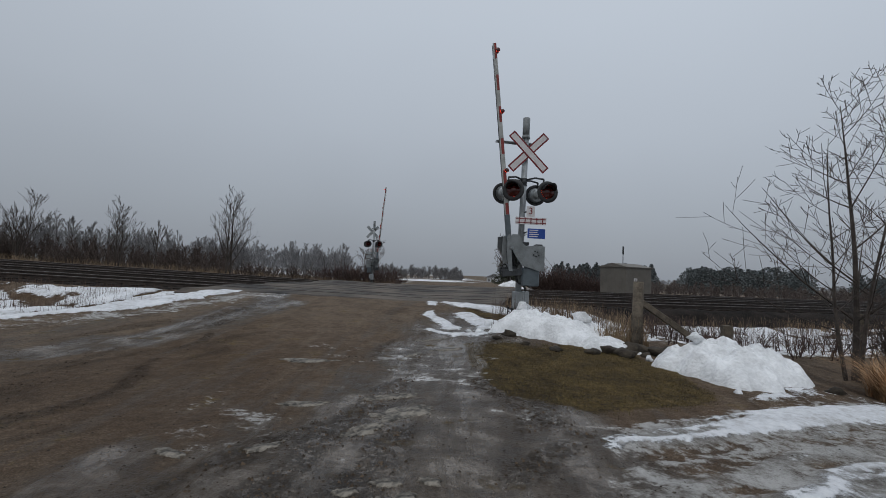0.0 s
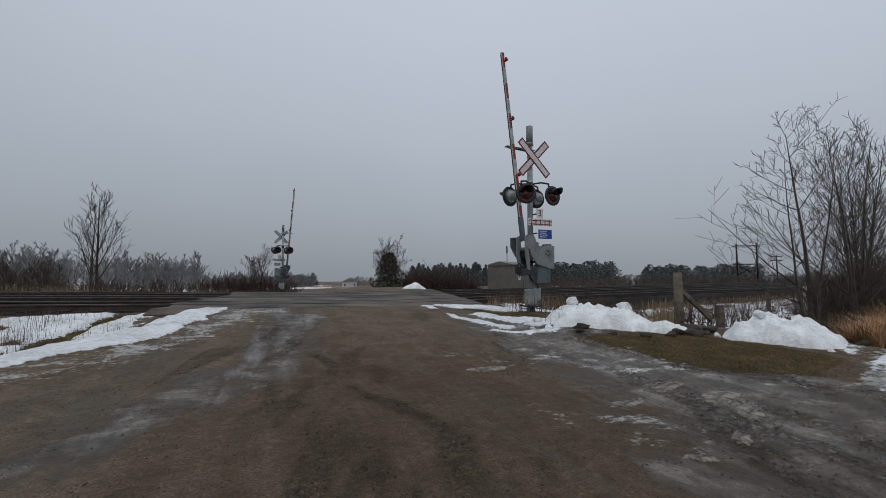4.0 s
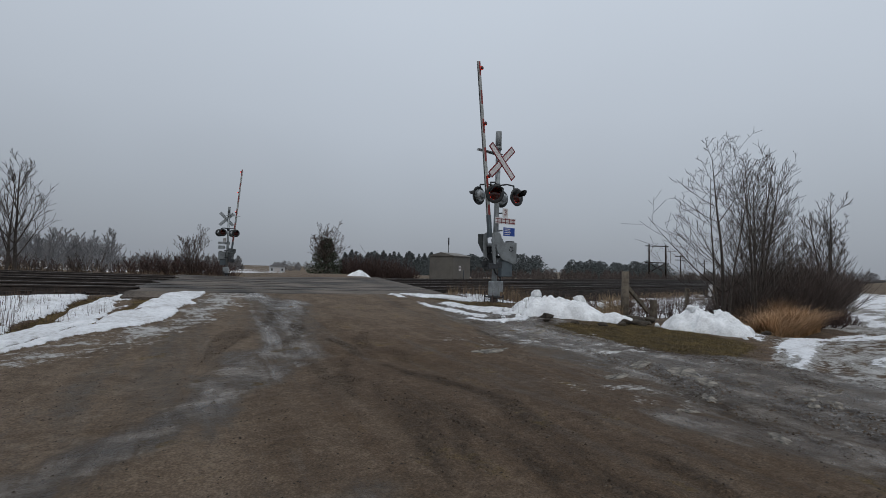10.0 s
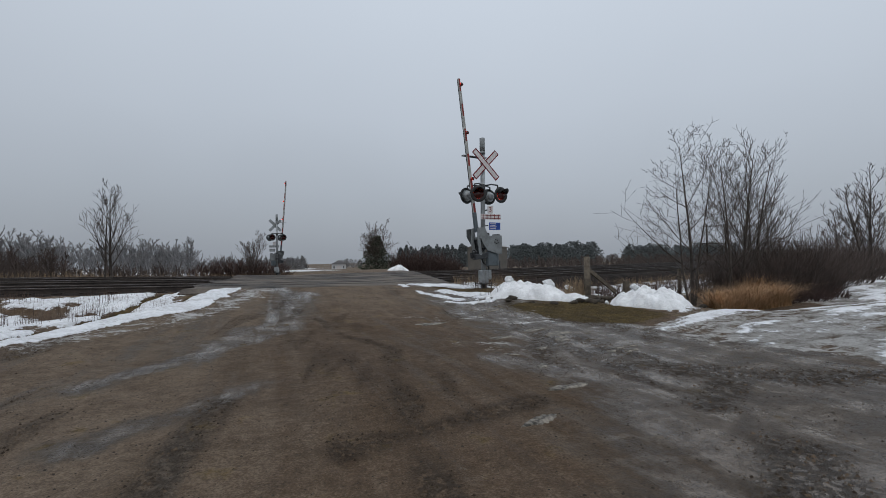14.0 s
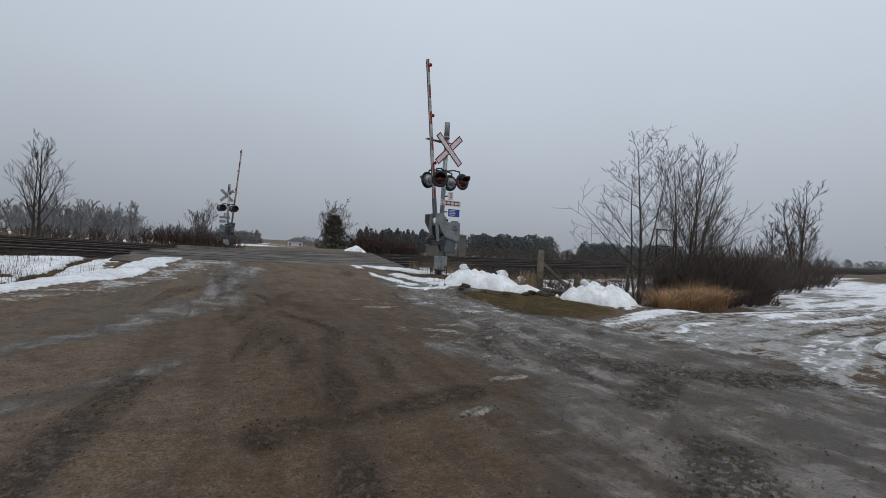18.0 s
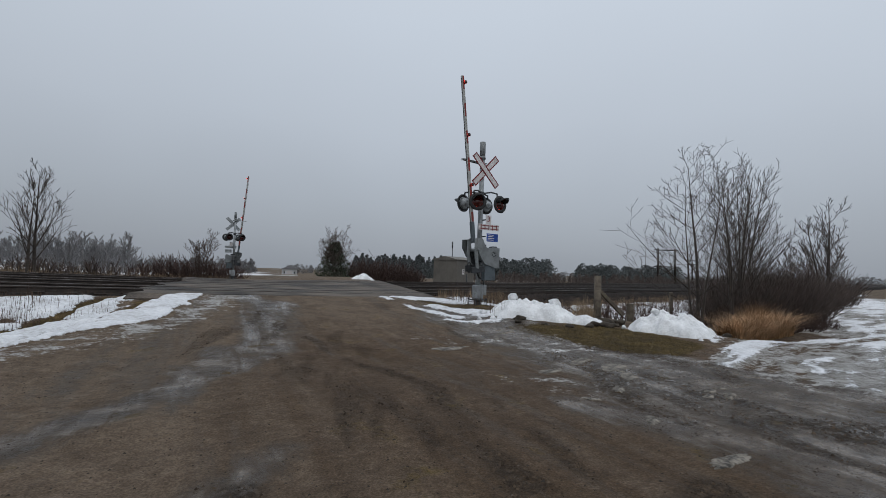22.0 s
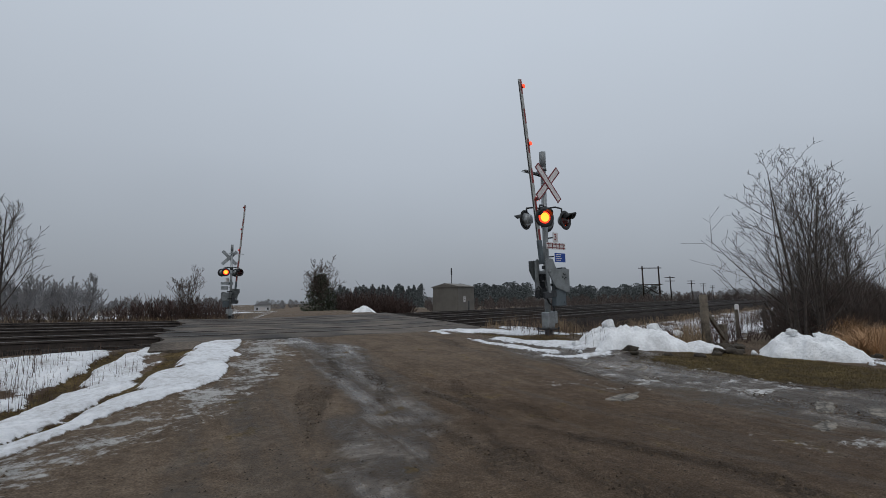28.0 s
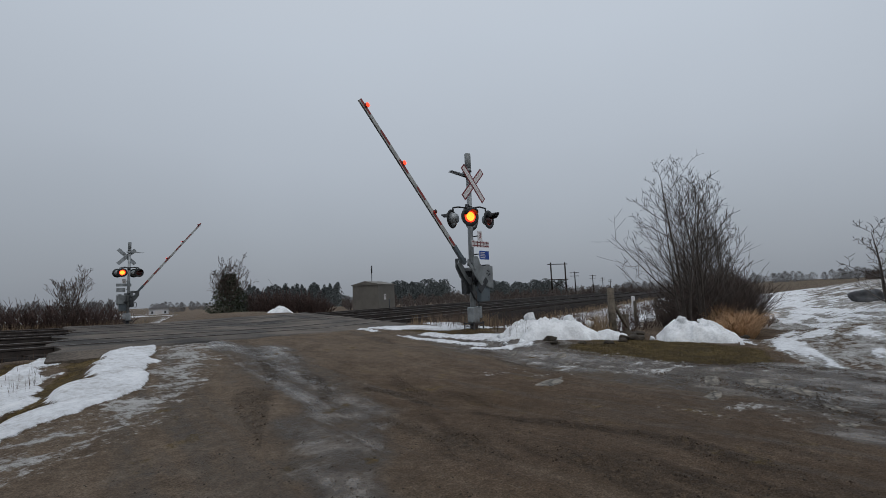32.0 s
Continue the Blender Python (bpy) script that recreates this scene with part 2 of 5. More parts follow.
    vo.inputs["Scale"].default_value = 21.0
    l.new(co.outputs["Object"], vo.inputs["Vector"])
    vo2 = n.new("ShaderNodeTexVoronoi")
    vo2.inputs["Scale"].default_value = 52.0
    l.new(co.outputs["Object"], vo2.inputs["Vector"])
    a_wet, a_snow, a_moss, a_straw, a_ice, a_churn = attr("wet"), attr("snow"), attr("moss"), attr("straw"), attr("ice"), attr("churn")
    crumb = math2("MULTIPLY", between(math2("ADD", a_churn, math2("SUBTRACT", mid, 0.50)), 0.14, 0.52), between(fine, 0.47, 0.56))
    pit = math2("MULTIPLY", ramp(vo.outputs["Distance"], (0.14, (1, 1, 1)), (0.34, (0, 0, 0))), between(mid, 0.50, 0.60))
    pit = math2("MAXIMUM", pit, math2("MULTIPLY", ramp(vo2.outputs["Distance"], (0.14, (1, 1, 1)), (0.36, (0, 0, 0))), between(swirl, 0.50, 0.62, 0.7)))
    wetf = between(math2("ADD", math2("MULTIPLY", a_wet, 0.72), math2("MULTIPLY", math2("SUBTRACT", blend(mid, 0.45, streak, 0.55), 0.42), 2.3)), 0.38, 0.70)
    dirt = mixc(math2("MULTIPLY", attr("dry"), 0.72), dirt, pale)
    col = mixc(wetf, dirt, wet)
    sodden = ramp(soil, (0.38, (0.032, 0.020, 0.0115)), (0.50, (0.078, 0.051, 0.031)), (0.62, (0.145, 0.101, 0.066)))
    col = mixc(math2("MULTIPLY", attr("damp"), 0.45), col, sodden)
    trf = ramp(tracks, (0.36, (0.55, 0.55, 0.55)), (0.47, (0, 0, 0)))
    col = mixc(math2("MULTIPLY", trf, math2("SUBTRACT", 1.0, a_snow)), col, wet)
    dark = ramp(fine, (0.35, (0.014, 0.0105, 0.008)), (0.65, (0.042, 0.031, 0.023)))
    col = mixc(math2("MULTIPLY", pit, 0.42), col, dark)
    col = mixc(math2("MULTIPLY", crumb, 0.5), col, dark)
    mossn = blend(blend(mid, 0.35, fine, 0.35), 1.0, grit, 0.30)
    mossc = ramp(mossn, (0.42, (0.022, 0.014, 0.007)), (0.48, (0.064, 0.042, 0.016)), (0.54, (0.118, 0.082, 0.026)), (0.60, (0.185, 0.125, 0.060)))
    mossf = between(math2("ADD", math2("MULTIPLY", a_moss, 0.9), math2("MULTIPLY", math2("SUBTRACT", mid, 0.43), 2.2)), 0.36, 0.60)
    col = mixc(mossf, col, mossc)
    strawc = ramp(mossn, (0.42, (0.0372, 0.0248, 0.0149)), (0.50, (0.0961, 0.0651, 0.0372)), (0.58, (0.1612, 0.1209, 0.0775)))
    col = mixc(a_straw, col, strawc)
    icec = ramp(wetn, (0.41, (0.130, 0.116, 0.100)), (0.49, (0.270, 0.254, 0.232)), (0.58, (0.500, 0.490, 0.475)))
    icef = math2("MULTIPLY", between(math2("ADD", math2("MULTIPLY", a_ice, 0.74), math2("MULTIPLY", math2("SUBTRACT", blend(swirl, 0.6, fine, 0.4), 0.46), 3.0)), 0.46, 0.66), between(a_ice, 0.05, 0.25))
    col = mixc(icef, col, icec)
    snowc = ramp(blend(mid, 0.5, fine, 0.5), (0.38, (0.46, 0.455, 0.45)), (0.46, (0.66, 0.67, 0.69)), (0.53, (0.77, 0.79, 0.82)), (0.6, (0.86, 0.87, 0.89)))
    snowd = math2("ADD", math2("MULTIPLY", a_snow, 0.85), math2("MULTIPLY", math2("SUBTRACT", blend(mid, 0.5, fine, 0.5), 0.47), 2.4))
    snowf = math2("MULTIPLY", between(snowd, 0.36, 0.50), between(a_snow, 0.06, 0.2))
    col = mixc(snowf, col, snowc)
    l.new(col, b.inputs["Base Color"])
    gloss = math2("MULTIPLY", math2("MAXIMUM", wetf, trf), ramp(wetn, (0.44, (1, 1, 1)), (0.56, (0.25, 0.25, 0.25))))
    # a thin film of melt water lies in the streaks of the wet ground
    film = math2("MULTIPLY", between(math2("ADD", math2("MULTIPLY", a_wet, 0.40), math2("MULTIPLY", math2("SUBTRACT", blend(streak, 0.62, swirl, 0.38), 0.45), 2.4)), 0.36, 0.60), between(a_wet, 0.30, 0.65))
    film = math2("MULTIPLY", film, math2("SUBTRACT", 1.0, math2("MAXIMUM", snowf, mossf)))
    rg = mixf(gloss, 0.88, 0.33)
    rg = mixf(film, rg, 0.22)
    l.new(mixf(film, 0.25, 0.55), b.inputs["Specular IOR Level"])
    rg = mixf(math2("MULTIPLY", icef, a_ice), rg, 0.36)
    rg = mixf(math2("MAXIMUM", mossf, crumb), rg, 0.95)
    rg = mixf(math2("MAXIMUM", snowf, a_straw), rg, 0.78)
    l.new(rg, b.inputs["Roughness"])
    bp = n.new("ShaderNodeBump")
    bp.inputs["Strength"].default_value, bp.inputs["Distance"].default_value = 1.0, 0.065
    calm = mixf(film, mixf(gloss, 0.9, 0.42), 0.16)
    rough_h = math2("ADD", math2("MULTIPLY", blend(soil, 0.7, grit, 0.3), calm), math2("MULTIPLY", crumb, math2("MULTIPLY", fine, 0.5)))
    hh = mixf(snowf, math2("SUBTRACT", rough_h, math2("MULTIPLY", pit, 0.08)), blend(mid, 0.6, fine, 0.5))
    l.new(hh, bp.inputs["Height"])
    l.new(bp.outputs[0], b.inputs["Normal"])
    return m


# ---------------------------------------------------------------- mesh helpers


def mesh_object(name, bm, material, parent=None, label="", smooth=False):
    me = bpy.data.meshes.new(name)
    bm.to_mesh(me)
    bm.free()
    for mm in (material if isinstance(material, (list, tuple)) else (material,)):
        me.materials.append(mm)
    if smooth:
        me.shade_smooth()
    ob = new(name, me)
    if parent:
        ob.parent = parent
    if label:
        ob["label"] = label
    return ob


def part(name, bm, material, parent, label="", smooth=False):
    return mesh_object(name, bm, material, parent, label, smooth)


def raw(name, verts, faces, material, parent=None, label="", smooth=False):
    me = bpy.data.meshes.new(name)
    me.from_pydata(verts, [], faces)
    me.materials.append(material)
    if smooth:
        me.shade_smooth()
    ob = new(name, me)
    if parent:
        ob.parent = parent
    if label:
        ob["label"] = label
    return ob


def thing(name, m, label, category, group="", kind=""):
    ob = new(name)
    ob.matrix_world = m
    return tagged(ob, label, category, group, kind)


def box(bm, cx, cy, cz, sx, sy, sz, m=None, bev=0.0, idx=0):
    r = bmesh.ops.create_cube(bm, size=1.0, matrix=Matrix.LocRotScale((cx, cy, cz), None, (sx, sy, sz)))
    vs = r["verts"]
    fs = {f for v in vs for f in v.link_faces}
    if bev:
        es = list({e for v in vs for e in v.link_edges})
        rb = bmesh.ops.bevel(bm, geom=es, offset=bev, segments=1, affect="EDGES", clamp_overlap=True)
        vs = list({v for f in rb["faces"] for v in f.verts} | {v for v in vs if v.is_valid})
        fs = {f for v in vs for f in v.link_faces}
    if m is not None:
        bmesh.ops.transform(bm, matrix=m, verts=vs)
    for f in fs:
        f.material_index = idx
    return vs


def tube(bm, a, b, r1, r2=None, seg=10, caps=True, idx=0):
    a, b = Vector(a), Vector(b)
    r2 = r1 if r2 is None else r2
    d = b - a
    m = Matrix.Translation((a + b) / 2) @ d.to_track_quat("Z", "Y").to_matrix().to_4x4()
    r = bmesh.ops.create_cone(bm, cap_ends=caps, cap_tris=False, segments=seg, radius1=r1, radius2=r2, depth=d.length, matrix=m)
    for f in {f for v in r["verts"] for f in v.link_faces}:
        f.material_index = idx
        f.smooth = True
    return r["verts"]


def bent(bm, pts, r, seg=8):
    for a, b in zip(pts, pts[1:]):
        tube(bm, a, b, r, r, seg)


def prism(bm, outline, d0, d1, idx=0):
    """An outline of (x, z) drawn out along y from d0 to d1."""
    f = [bm.verts.new((x, d0, z)) for x, z in outline]
    k = [bm.verts.new((x, d1, z)) for x, z in outline]
    faces = [bm.faces.new(f), bm.faces.new(k[::-1])]
    for i in range(len(f)):
        j = (i + 1) % len(f)
        faces.append(bm.faces.new((f[j], f[i], k[i], k[j])))
    for q in faces:
        q.material_index = idx
    bmesh.ops.recalc_face_normals(bm, faces=faces)


def lattice(ix, iy, seed):
    h = (ix * 374761393 + iy * 668265263 + seed * 974634777) & 0x7FFFFFFF
    h = ((h ^ (h >> 13)) * 1274126177) & 0x7FFFFFFF
    return ((h ^ (h >> 16)) & 0xFFFF) / 65535.0


def vnoise(x, y, seed=0):
    x, y = np.asarray(x, float), np.asarray(y, float)
    ix, iy = np.floor(x).astype(np.int64), np.floor(y).astype(np.int64)
    fx, fy = x - ix, y - iy
    fx, fy = fx * fx * (3 - 2 * fx), fy * fy * (3 - 2 * fy)
    a, b = lattice(ix, iy, seed), lattice(ix + 1, iy, seed)
    c, d = lattice(ix, iy + 1, seed), lattice(ix + 1, iy + 1, seed)
    return (a * (1 - fx) + b * fx) * (1 - fy) + (c * (1 - fx) + d * fx) * fy


def fbm(x, y, seed=0, octaves=4):
    s, a, t = 0, 0.5, 0
    for k in range(octaves):
        s = s + a * vnoise(x * 2 ** k, y * 2 ** k, seed + k * 17)
        t += a
        a *= 0.5
    return s / t


def sstep(a, b, x):
    t = np.clip((np.asarray(x, float) - a) / (b - a), 0, 1)
    return t * t * (3 - 2 * t)


# ---------------------------------------------------------------- plan: tracks run along u, n is square to them; the road along v, r square to it
TS, TN = Vector((math.sin(radians(76)), math.cos(radians(76)), 0)), Vector((-math.cos(radians(76)), math.sin(radians(76)), 0))
RS, RN = Vector((math.sin(radians(12)), math.cos(radians(12)), 0)), Vector((math.cos(radians(12)), -math.sin(radians(12)), 0))
TRACKS = (14.85, 18.75, 22.65)
RAIL_Z, GRADE, CROSSFALL = 0.49, -0.030, 0.012
ROAD_L, ROAD_R = -8.0, -1.5


def track_point(u, n, z=0.0):
    p = TS * u + TN * n
    return Vector((p.x, p.y, RAIL_Z + GRADE * max(-30.0, min(u, 3.0)) + CROSSFALL * (n - TRACKS[0]) + z))


def ground_height(x, y):
    """Height and the plan's cover at points x, y (arrays)."""
    x, y = np.asarray(x, float), np.asarray(y, float)
    u, n = x * TS.x + y * TS.y, x * TN.x + y * TN.y
    r = x * RN.x + y * RN.y
    wob = (fbm(x * 0.7, y * 0.7, 3) - 0.5)
    wob2 = (fbm(x * 2.3, y * 2.3, 9) - 0.5)
    def stroke(ax, ay, bx, by, w):
        """1 on the line from a to b, fading over w to its sides."""
        dx, dy = bx - ax, by - ay
        t = np.clip(((x - ax) * dx + (y - ay) * dy) / (dx * dx + dy * dy), 0, 1)
        return np.exp(-((x - ax - t * dx + 0.5 * wob) ** 2 + (y - ay - t * dy + 0.5 * wob) ** 2) / w ** 2)

    # road corridor rises to the rails, open land stays low
    inroad = sstep(ROAD_L - 0.9, ROAD_L + 0.1, r) * (1 - sstep(ROAD_R - 0.1, ROAD_R + 1.1, r))
    top = RAIL_Z + GRADE * np.clip(u, -30, 3) - 0.03 + CROSSFALL * np.clip(n - TRACKS[0], 0, 12)
    ramp_up = sstep(4.8, 13.4, n) ** 1.4
    down = 1 - sstep(25.6, 70, n)
    road_z = top * ramp_up * (0.15 + 0.85 * down)
    low = 0.10 * sstep(2.0, 8.0, n) + 0.10 * sstep(9, 12.5, n) * sstep(-7, -9, r) - 0.28 * sstep(4.2, 6.2, x) * sstep(3.6, 5.5, y)
    shoulder = 0.18 * np.exp(-((r + 0.6) / 1.6) ** 2) * sstep(5, 10, n)
    ditch = -0.30 * np.exp(-((n - 10.6) / 1.9) ** 2) * sstep(0.9, 3.2, r) - 0.15 * np.exp(-((n - 11.6) / 1.0) ** 2) * sstep(-9, -11, r)
    bank = (0.14 + GRADE * np.clip(u, -30, 3)) * sstep(11.0, 12.8, n) * (1 - sstep(13.0, 13.6, n))
    under = bank - 0.25 * sstep(13.1, 13.7, n) * (1 - sstep(23, 24.5, n))
    beyond = (GRADE * np.clip(u, -30, 3) - 0.10) * sstep(23.5, 26, n) * (1 - sstep(60, 140, n)) * sstep(2, -4, u) - 0.25 * sstep(24, 27, n) * sstep(-4, 2, u)
    far = -1.3 * sstep(60, 260, np.hypot(x, y)) * sstep(-0.2, 0.4, n / (np.hypot(x, y) + 1)) + 0.9 * sstep(40, 200, np.hypot(x, y)) * (1 - sstep(-0.1, 0.3, n / (np.hypot(x, y) + 1)))
    z = road_z * inroad + (1 - inroad) * (low + shoulder + ditch + under + beyond) + far
    rough_ = (np.hypot(x, y) < 30) * 1.0
    clod = np.abs(fbm(x * 5.5, y * 5.5, 13, 3) - 0.5) * 2
    z = z + 0.015 * wob + rough_ * (0.022 * wob2 + 0.016 * (0.35 - clod) + 0.010 * (fbm(x * 12, y * 12, 19, 2) - 0.5))
    # wheel ruts on the road and the apron
    rut = np.exp(-((((r + 4.7 + 1.2 * wob) * 1.0) % 1.7 - 0.85) / 0.22) ** 2)
    z = z - 0.012 * rut * inroad - 0.20 * inroad * sstep(12.45, 12.6, n) * (1 - sstep(25.3, 25.6, n))
    # ---- covers
    near = 1 - sstep(35, 60, np.hypot(x, y))
    edge = 0.35 * wob * 2
    # snow on the verge beyond the road's far edge: strips fanning out between two muddy ruts
    yy = y + 0.5 * wob
    x_edge = np.interp(yy, (4.0, 6.6, 7.76, 8.5, 10.0, 11.4, 13.5), (-9.42, -7.10, -6.34, -5.80, -5.38, -5.05, -4.8)) + 0.30 * wob + 0.28 * wob2
    x_a = np.interp(y, (4.0, 6.6, 8.2, 9.6, 12.0), (-9.0, -8.2, -7.75, -7.45, -6.75)) + 0.25 * wob
    x_b = np.interp(y, (5.0, 7.0, 8.4, 9.5, 11.4, 12.6), (-8.2, -7.45, -6.80, -6.42, -6.0, -5.85)) + 0.22 * wob
    verge = sstep(-0.02, 0.10, x_edge - x) * (1 - sstep(12.75, 13.0, n + 0.5 * wob2))
    grassy = np.clip(0.75 + 2.2 * (fbm(x * 1.1, y * 3.0, 23) - 0.5), 0, 1)
    rut_a = np.exp(-((x - x_a) / (0.09 + 0.08 * grassy)) ** 2) * (0.6 + 0.6 * grassy)
    rut_b = np.exp(-((x - x_b) / (0.12 + 0.08 * grassy)) ** 2) * (0.6 + 0.7 * grassy) * sstep(6.9, 7.8, y)
    rut_l = np.clip(rut_a * 1.25 + rut_b * 1.15, 0, 1) * verge
    thin_ = sstep(0.36, 0.56, fbm(x * 1.3, y * 3.6, 27)) * sstep(0.1, 0.6, x_a - x)
    snow = verge * np.clip(0.92 - 1.3 * rut_l + 2.3 * (wob2 - 0.02) * sstep(0.05, 0.8, x_edge - x) - 0.45 * thin_, 0, 1) * (1 - sstep(-20, -32, x) * 0.6)
    z = z - 0.07 * rut_l
    # snow lane that leaves to the east
    lane_edge = np.interp(y, (-2.0, 0.0, 0.8, 1.8, 2.8, 3.5, 3.85, 4.3, 5.0), (1.2, 1.0, 1.25, 0.75, 0.70, 1.05, 1.5, 2.6, 3.6)) + 0.8 * wob + 0.35 * wob2
    lane = sstep(0.0, 0.5, x - lane_edge) * (1 - sstep(-0.2, 0.25, y - np.interp(x, (1.0, 2.2, 2.9, 4.0, 6.0, 9.0, 12.0, 14.0, 40.0), (3.85, 4.3, 4.7, 5.1, 5.3, 5.3, 5.3, 6.0, 16.0)) + 0.3 * wob))
    lane = lane * sstep(-2.5 - 0.1 * x, -1.2 - 0.1 * x, y - 0.05 * x)
    bend = y - 0.30 * x + 0.035 * np.clip(x - 3.0, -3, 6) ** 2 + 0.5 * wob
    ruts = 1.7 * (fbm(x * 0.30 + 7, bend * 2.6, 61) - 0.5) + 1.0 * (fbm(x * 0.7, bend * 7.5, 63) - 0.5)
    fresh = sstep(3.2, 4.1, y - 0.16 * (x - 1.5))
    lanesnow = lane * np.clip(-0.04 + 1.6 * ruts + 0.6 * wob2 + 0.60 * fresh + 0.30 * sstep(4.0, 7.0, x), 0, 1)
    lanesnow = lanesnow * (0.62 + 0.38 * sstep(2.3, 3.5, y - 0.10 * x))
    z = z + 0.05 * ruts * lane
    snow = np.maximum(snow, lanesnow)
    # thin snow under the weeds between fence and tracks, and by the signal
    weeds = sstep(0.4, 1.2, r) * sstep(6.6, 7.6, n) * (1 - sstep(12.4, 12.9, n)) * (r < 60)
    snow = np.maximum(snow, weeds * np.clip(0.60 + 1.5 * wob2, 0, 1))
    strip = np.exp(-((n - 11.6 - 0.3 * wob) / 0.75) ** 2) * sstep(-2.4, -1.3, r) * (1 - sstep(2.4, 3.4, r))
    snow = np.maximum(snow, np.clip(1.5 * strip, 0, 1) * sstep(-1.0, 0.0, r))
    for ax, ay, bx, by, w, k in ((0.25, 13.0, 1.9, 11.0, 0.36, 1.4), (1.2, 12.2, 2.4, 10.9, 0.4, 1.4), (0.5, 10.7, 1.1, 8.7, 0.24, 1.3), (-0.25, 12.6, -0.3, 10.4, 0.13, 0.9), (-0.3, 10.2, 0.35, 8.9, 0.14, 1.0), (0.0, 8.6, 0.7, 7.9, 0.15, 0.9)):
        snow = np.maximum(snow, np.clip(k * stroke(ax, ay, bx, by, w) + 0.9 * wob2 * (k < 1.1), 0, 1) * (stroke(ax, ay, bx, by, w) > 0.1))
    # snow patches over the tracks and in the far fields
    farpatch = sstep(27.5, 30, n) * sstep(0.50, 0.62, fbm(x * 0.06, y * 0.10, 31)) * (1 - inroad)
    verge2 = np.exp(-((r - (ROAD_R + 0.7)) / 0.5) ** 2) * sstep(26.5, 29, n) * (1 - sstep(70, 110, n)) + np.exp(-((r - (ROAD_L - 0.9)) / 0.7) ** 2) * sstep(28, 30, n) * (1 - sstep(70, 110, n))
    snow = np.maximum(snow, np.clip(farpatch * 0.6 * sstep(42, 70, n) * (1 - 0.6 * sstep(10, 25, x)) + 0.5 * verge2, 0, 1))
    eastsnow = sstep(8, 12, x) * np.exp(-((y - 1.2 - 0.36 * (x - 2)) / (2.6 + 0.12 * np.clip(x, 0, 60))) ** 2) * (1 - sstep(40, 55, x))
    snow = np.maximum(snow, np.clip(0.9 * eastsnow * (0.46 + 1.3 * ruts + wob2), 0, 1))
    m_lo = np.interp(x, (0.2, 0.7, 1.4, 2.2, 3.0, 3.4), (5.6, 4.2, 3.75, 4.05, 4.6, 4.95)) + 0.5 * wob
    moss = sstep(0.35, 0.75, x + 0.6 * wob) * (1 - sstep(2.75, 3.15, x)) * sstep(-0.1, 0.3, y - m_lo) * (1 - sstep(6.3, 7.6, y))
    moss = np.maximum(moss, np.exp(-((n - 9.7) / 0.45) ** 2) * sstep(-1.7, -1.1, r) * (1 - sstep(1.5, 2.4, r)))
    moss = np.maximum(np.maximum(moss, 0.95 * rut_l), stroke(0.7, 12.0, 1.25, 9.6, 0.3))
    moss = moss * (1 - np.clip(snow, 0, 1))
    outside = (1 - inroad) * np.maximum(sstep(10.8, 11.8, n) * 1.0, sstep(12, 18, x)) * (1 - np.clip(snow, 0, 1))
    straw = np.clip(outside * sstep(24, 27, n) + sstep(10, 16, x) * (1 - sstep(8, 11, n)) + sstep(0.8, 1.5, r) * sstep(6.6, 8, n) * (n < 12.5) * 0.7, 0, 1) * (1 - inroad * (n > 2))
    straw = np.maximum(straw, sstep(20, 30, -x) * (1 - inroad))
    wet = np.clip(sstep(-3.4, -1.2, r + 1.6 * wob) * (1 - sstep(0.6, 1.8, x - 0.3)) * (y > -8), 0, 1)
    wet = np.maximum(wet, 0.30 * np.exp(-((r + 7.1 + 0.8 * wob) / 0.6) ** 2))
    wet = np.maximum(wet, 0.85 * np.exp(-((r + 5.9 + 1.4 * wob) / 0.33) ** 2) * sstep(2.5, 5, y) * (1 - sstep(10, 12, y)))
    ice = 0.62 * np.exp(-((x_edge - x + 0.40) / 0.62) ** 2) * sstep(6, 8, n) * (1 - verge)
    ice = np.maximum(ice, 0.30 * np.exp(-((r + 6.2 + 1.2 * wob) / 0.45) ** 2) * sstep(9.0, 10.5, n) * (1 - sstep(12.2, 12.8, n)))
    ice = np.maximum(ice, 0.36 * sstep(0.0, 1.0, x + 2.6) * (1 - sstep(0.8, 1.6, x)) * sstep(2.0, 3.4, y) * (1 - sstep(7.5, 8.6, y)) * sstep(0.50, 0.60, fbm(x * 0.8, y * 1.3, 77)))
    ice = np.maximum(ice, 0.8 * sstep(0.2, 0.5, eastsnow))
    ice = np.maximum(ice, lane * np.clip(0.72 + 0.9 * ruts, 0.2, 1))
    # melt-water streaks that swing off the road, and crumbled ruts
    for ax, ay, bx, by, w in ((-4.3, 6.2, -4.1, 11.6, 0.40), (-4.4, 5.8, -6.1, 3.3, 0.30), (-4.45, 2.7, -5.6, 1.5, 0.24), (-1.9, 2.6, -1.1, 0.4, 0.35), (-2.6, -0.4, -0.9, -0.1, 0.45)):
        wet = np.maximum(wet, 0.95 * stroke(ax, ay, bx, by, w))
    churn = np.zeros_like(x)
    for ax, ay, bx, by, w in ((-2.95, 3.6, -3.7, -0.6, 0.16), (-3.9, 0.85, -2.4, 1.15, 0.20), (-4.75, 2.2, -5.3, -0.8, 0.17), (-2.2, -0.9, -1.5, -0.3, 0.3), (-0.6, 1.3, 0.9, 0.2, 0.28), (-1.2, 0.5, -0.1, 1.0, 0.2), (-3.6, 7.0, -2.9, 3.6, 0.10), (0.5, 4.9, 1.0, 3.7, 0.16), (0.45, 2.6, 1.15, 3.4, 0.16)):
        churn = np.maximum(churn, 0.85 * stroke(ax, ay, bx, by, 0.8 * w))
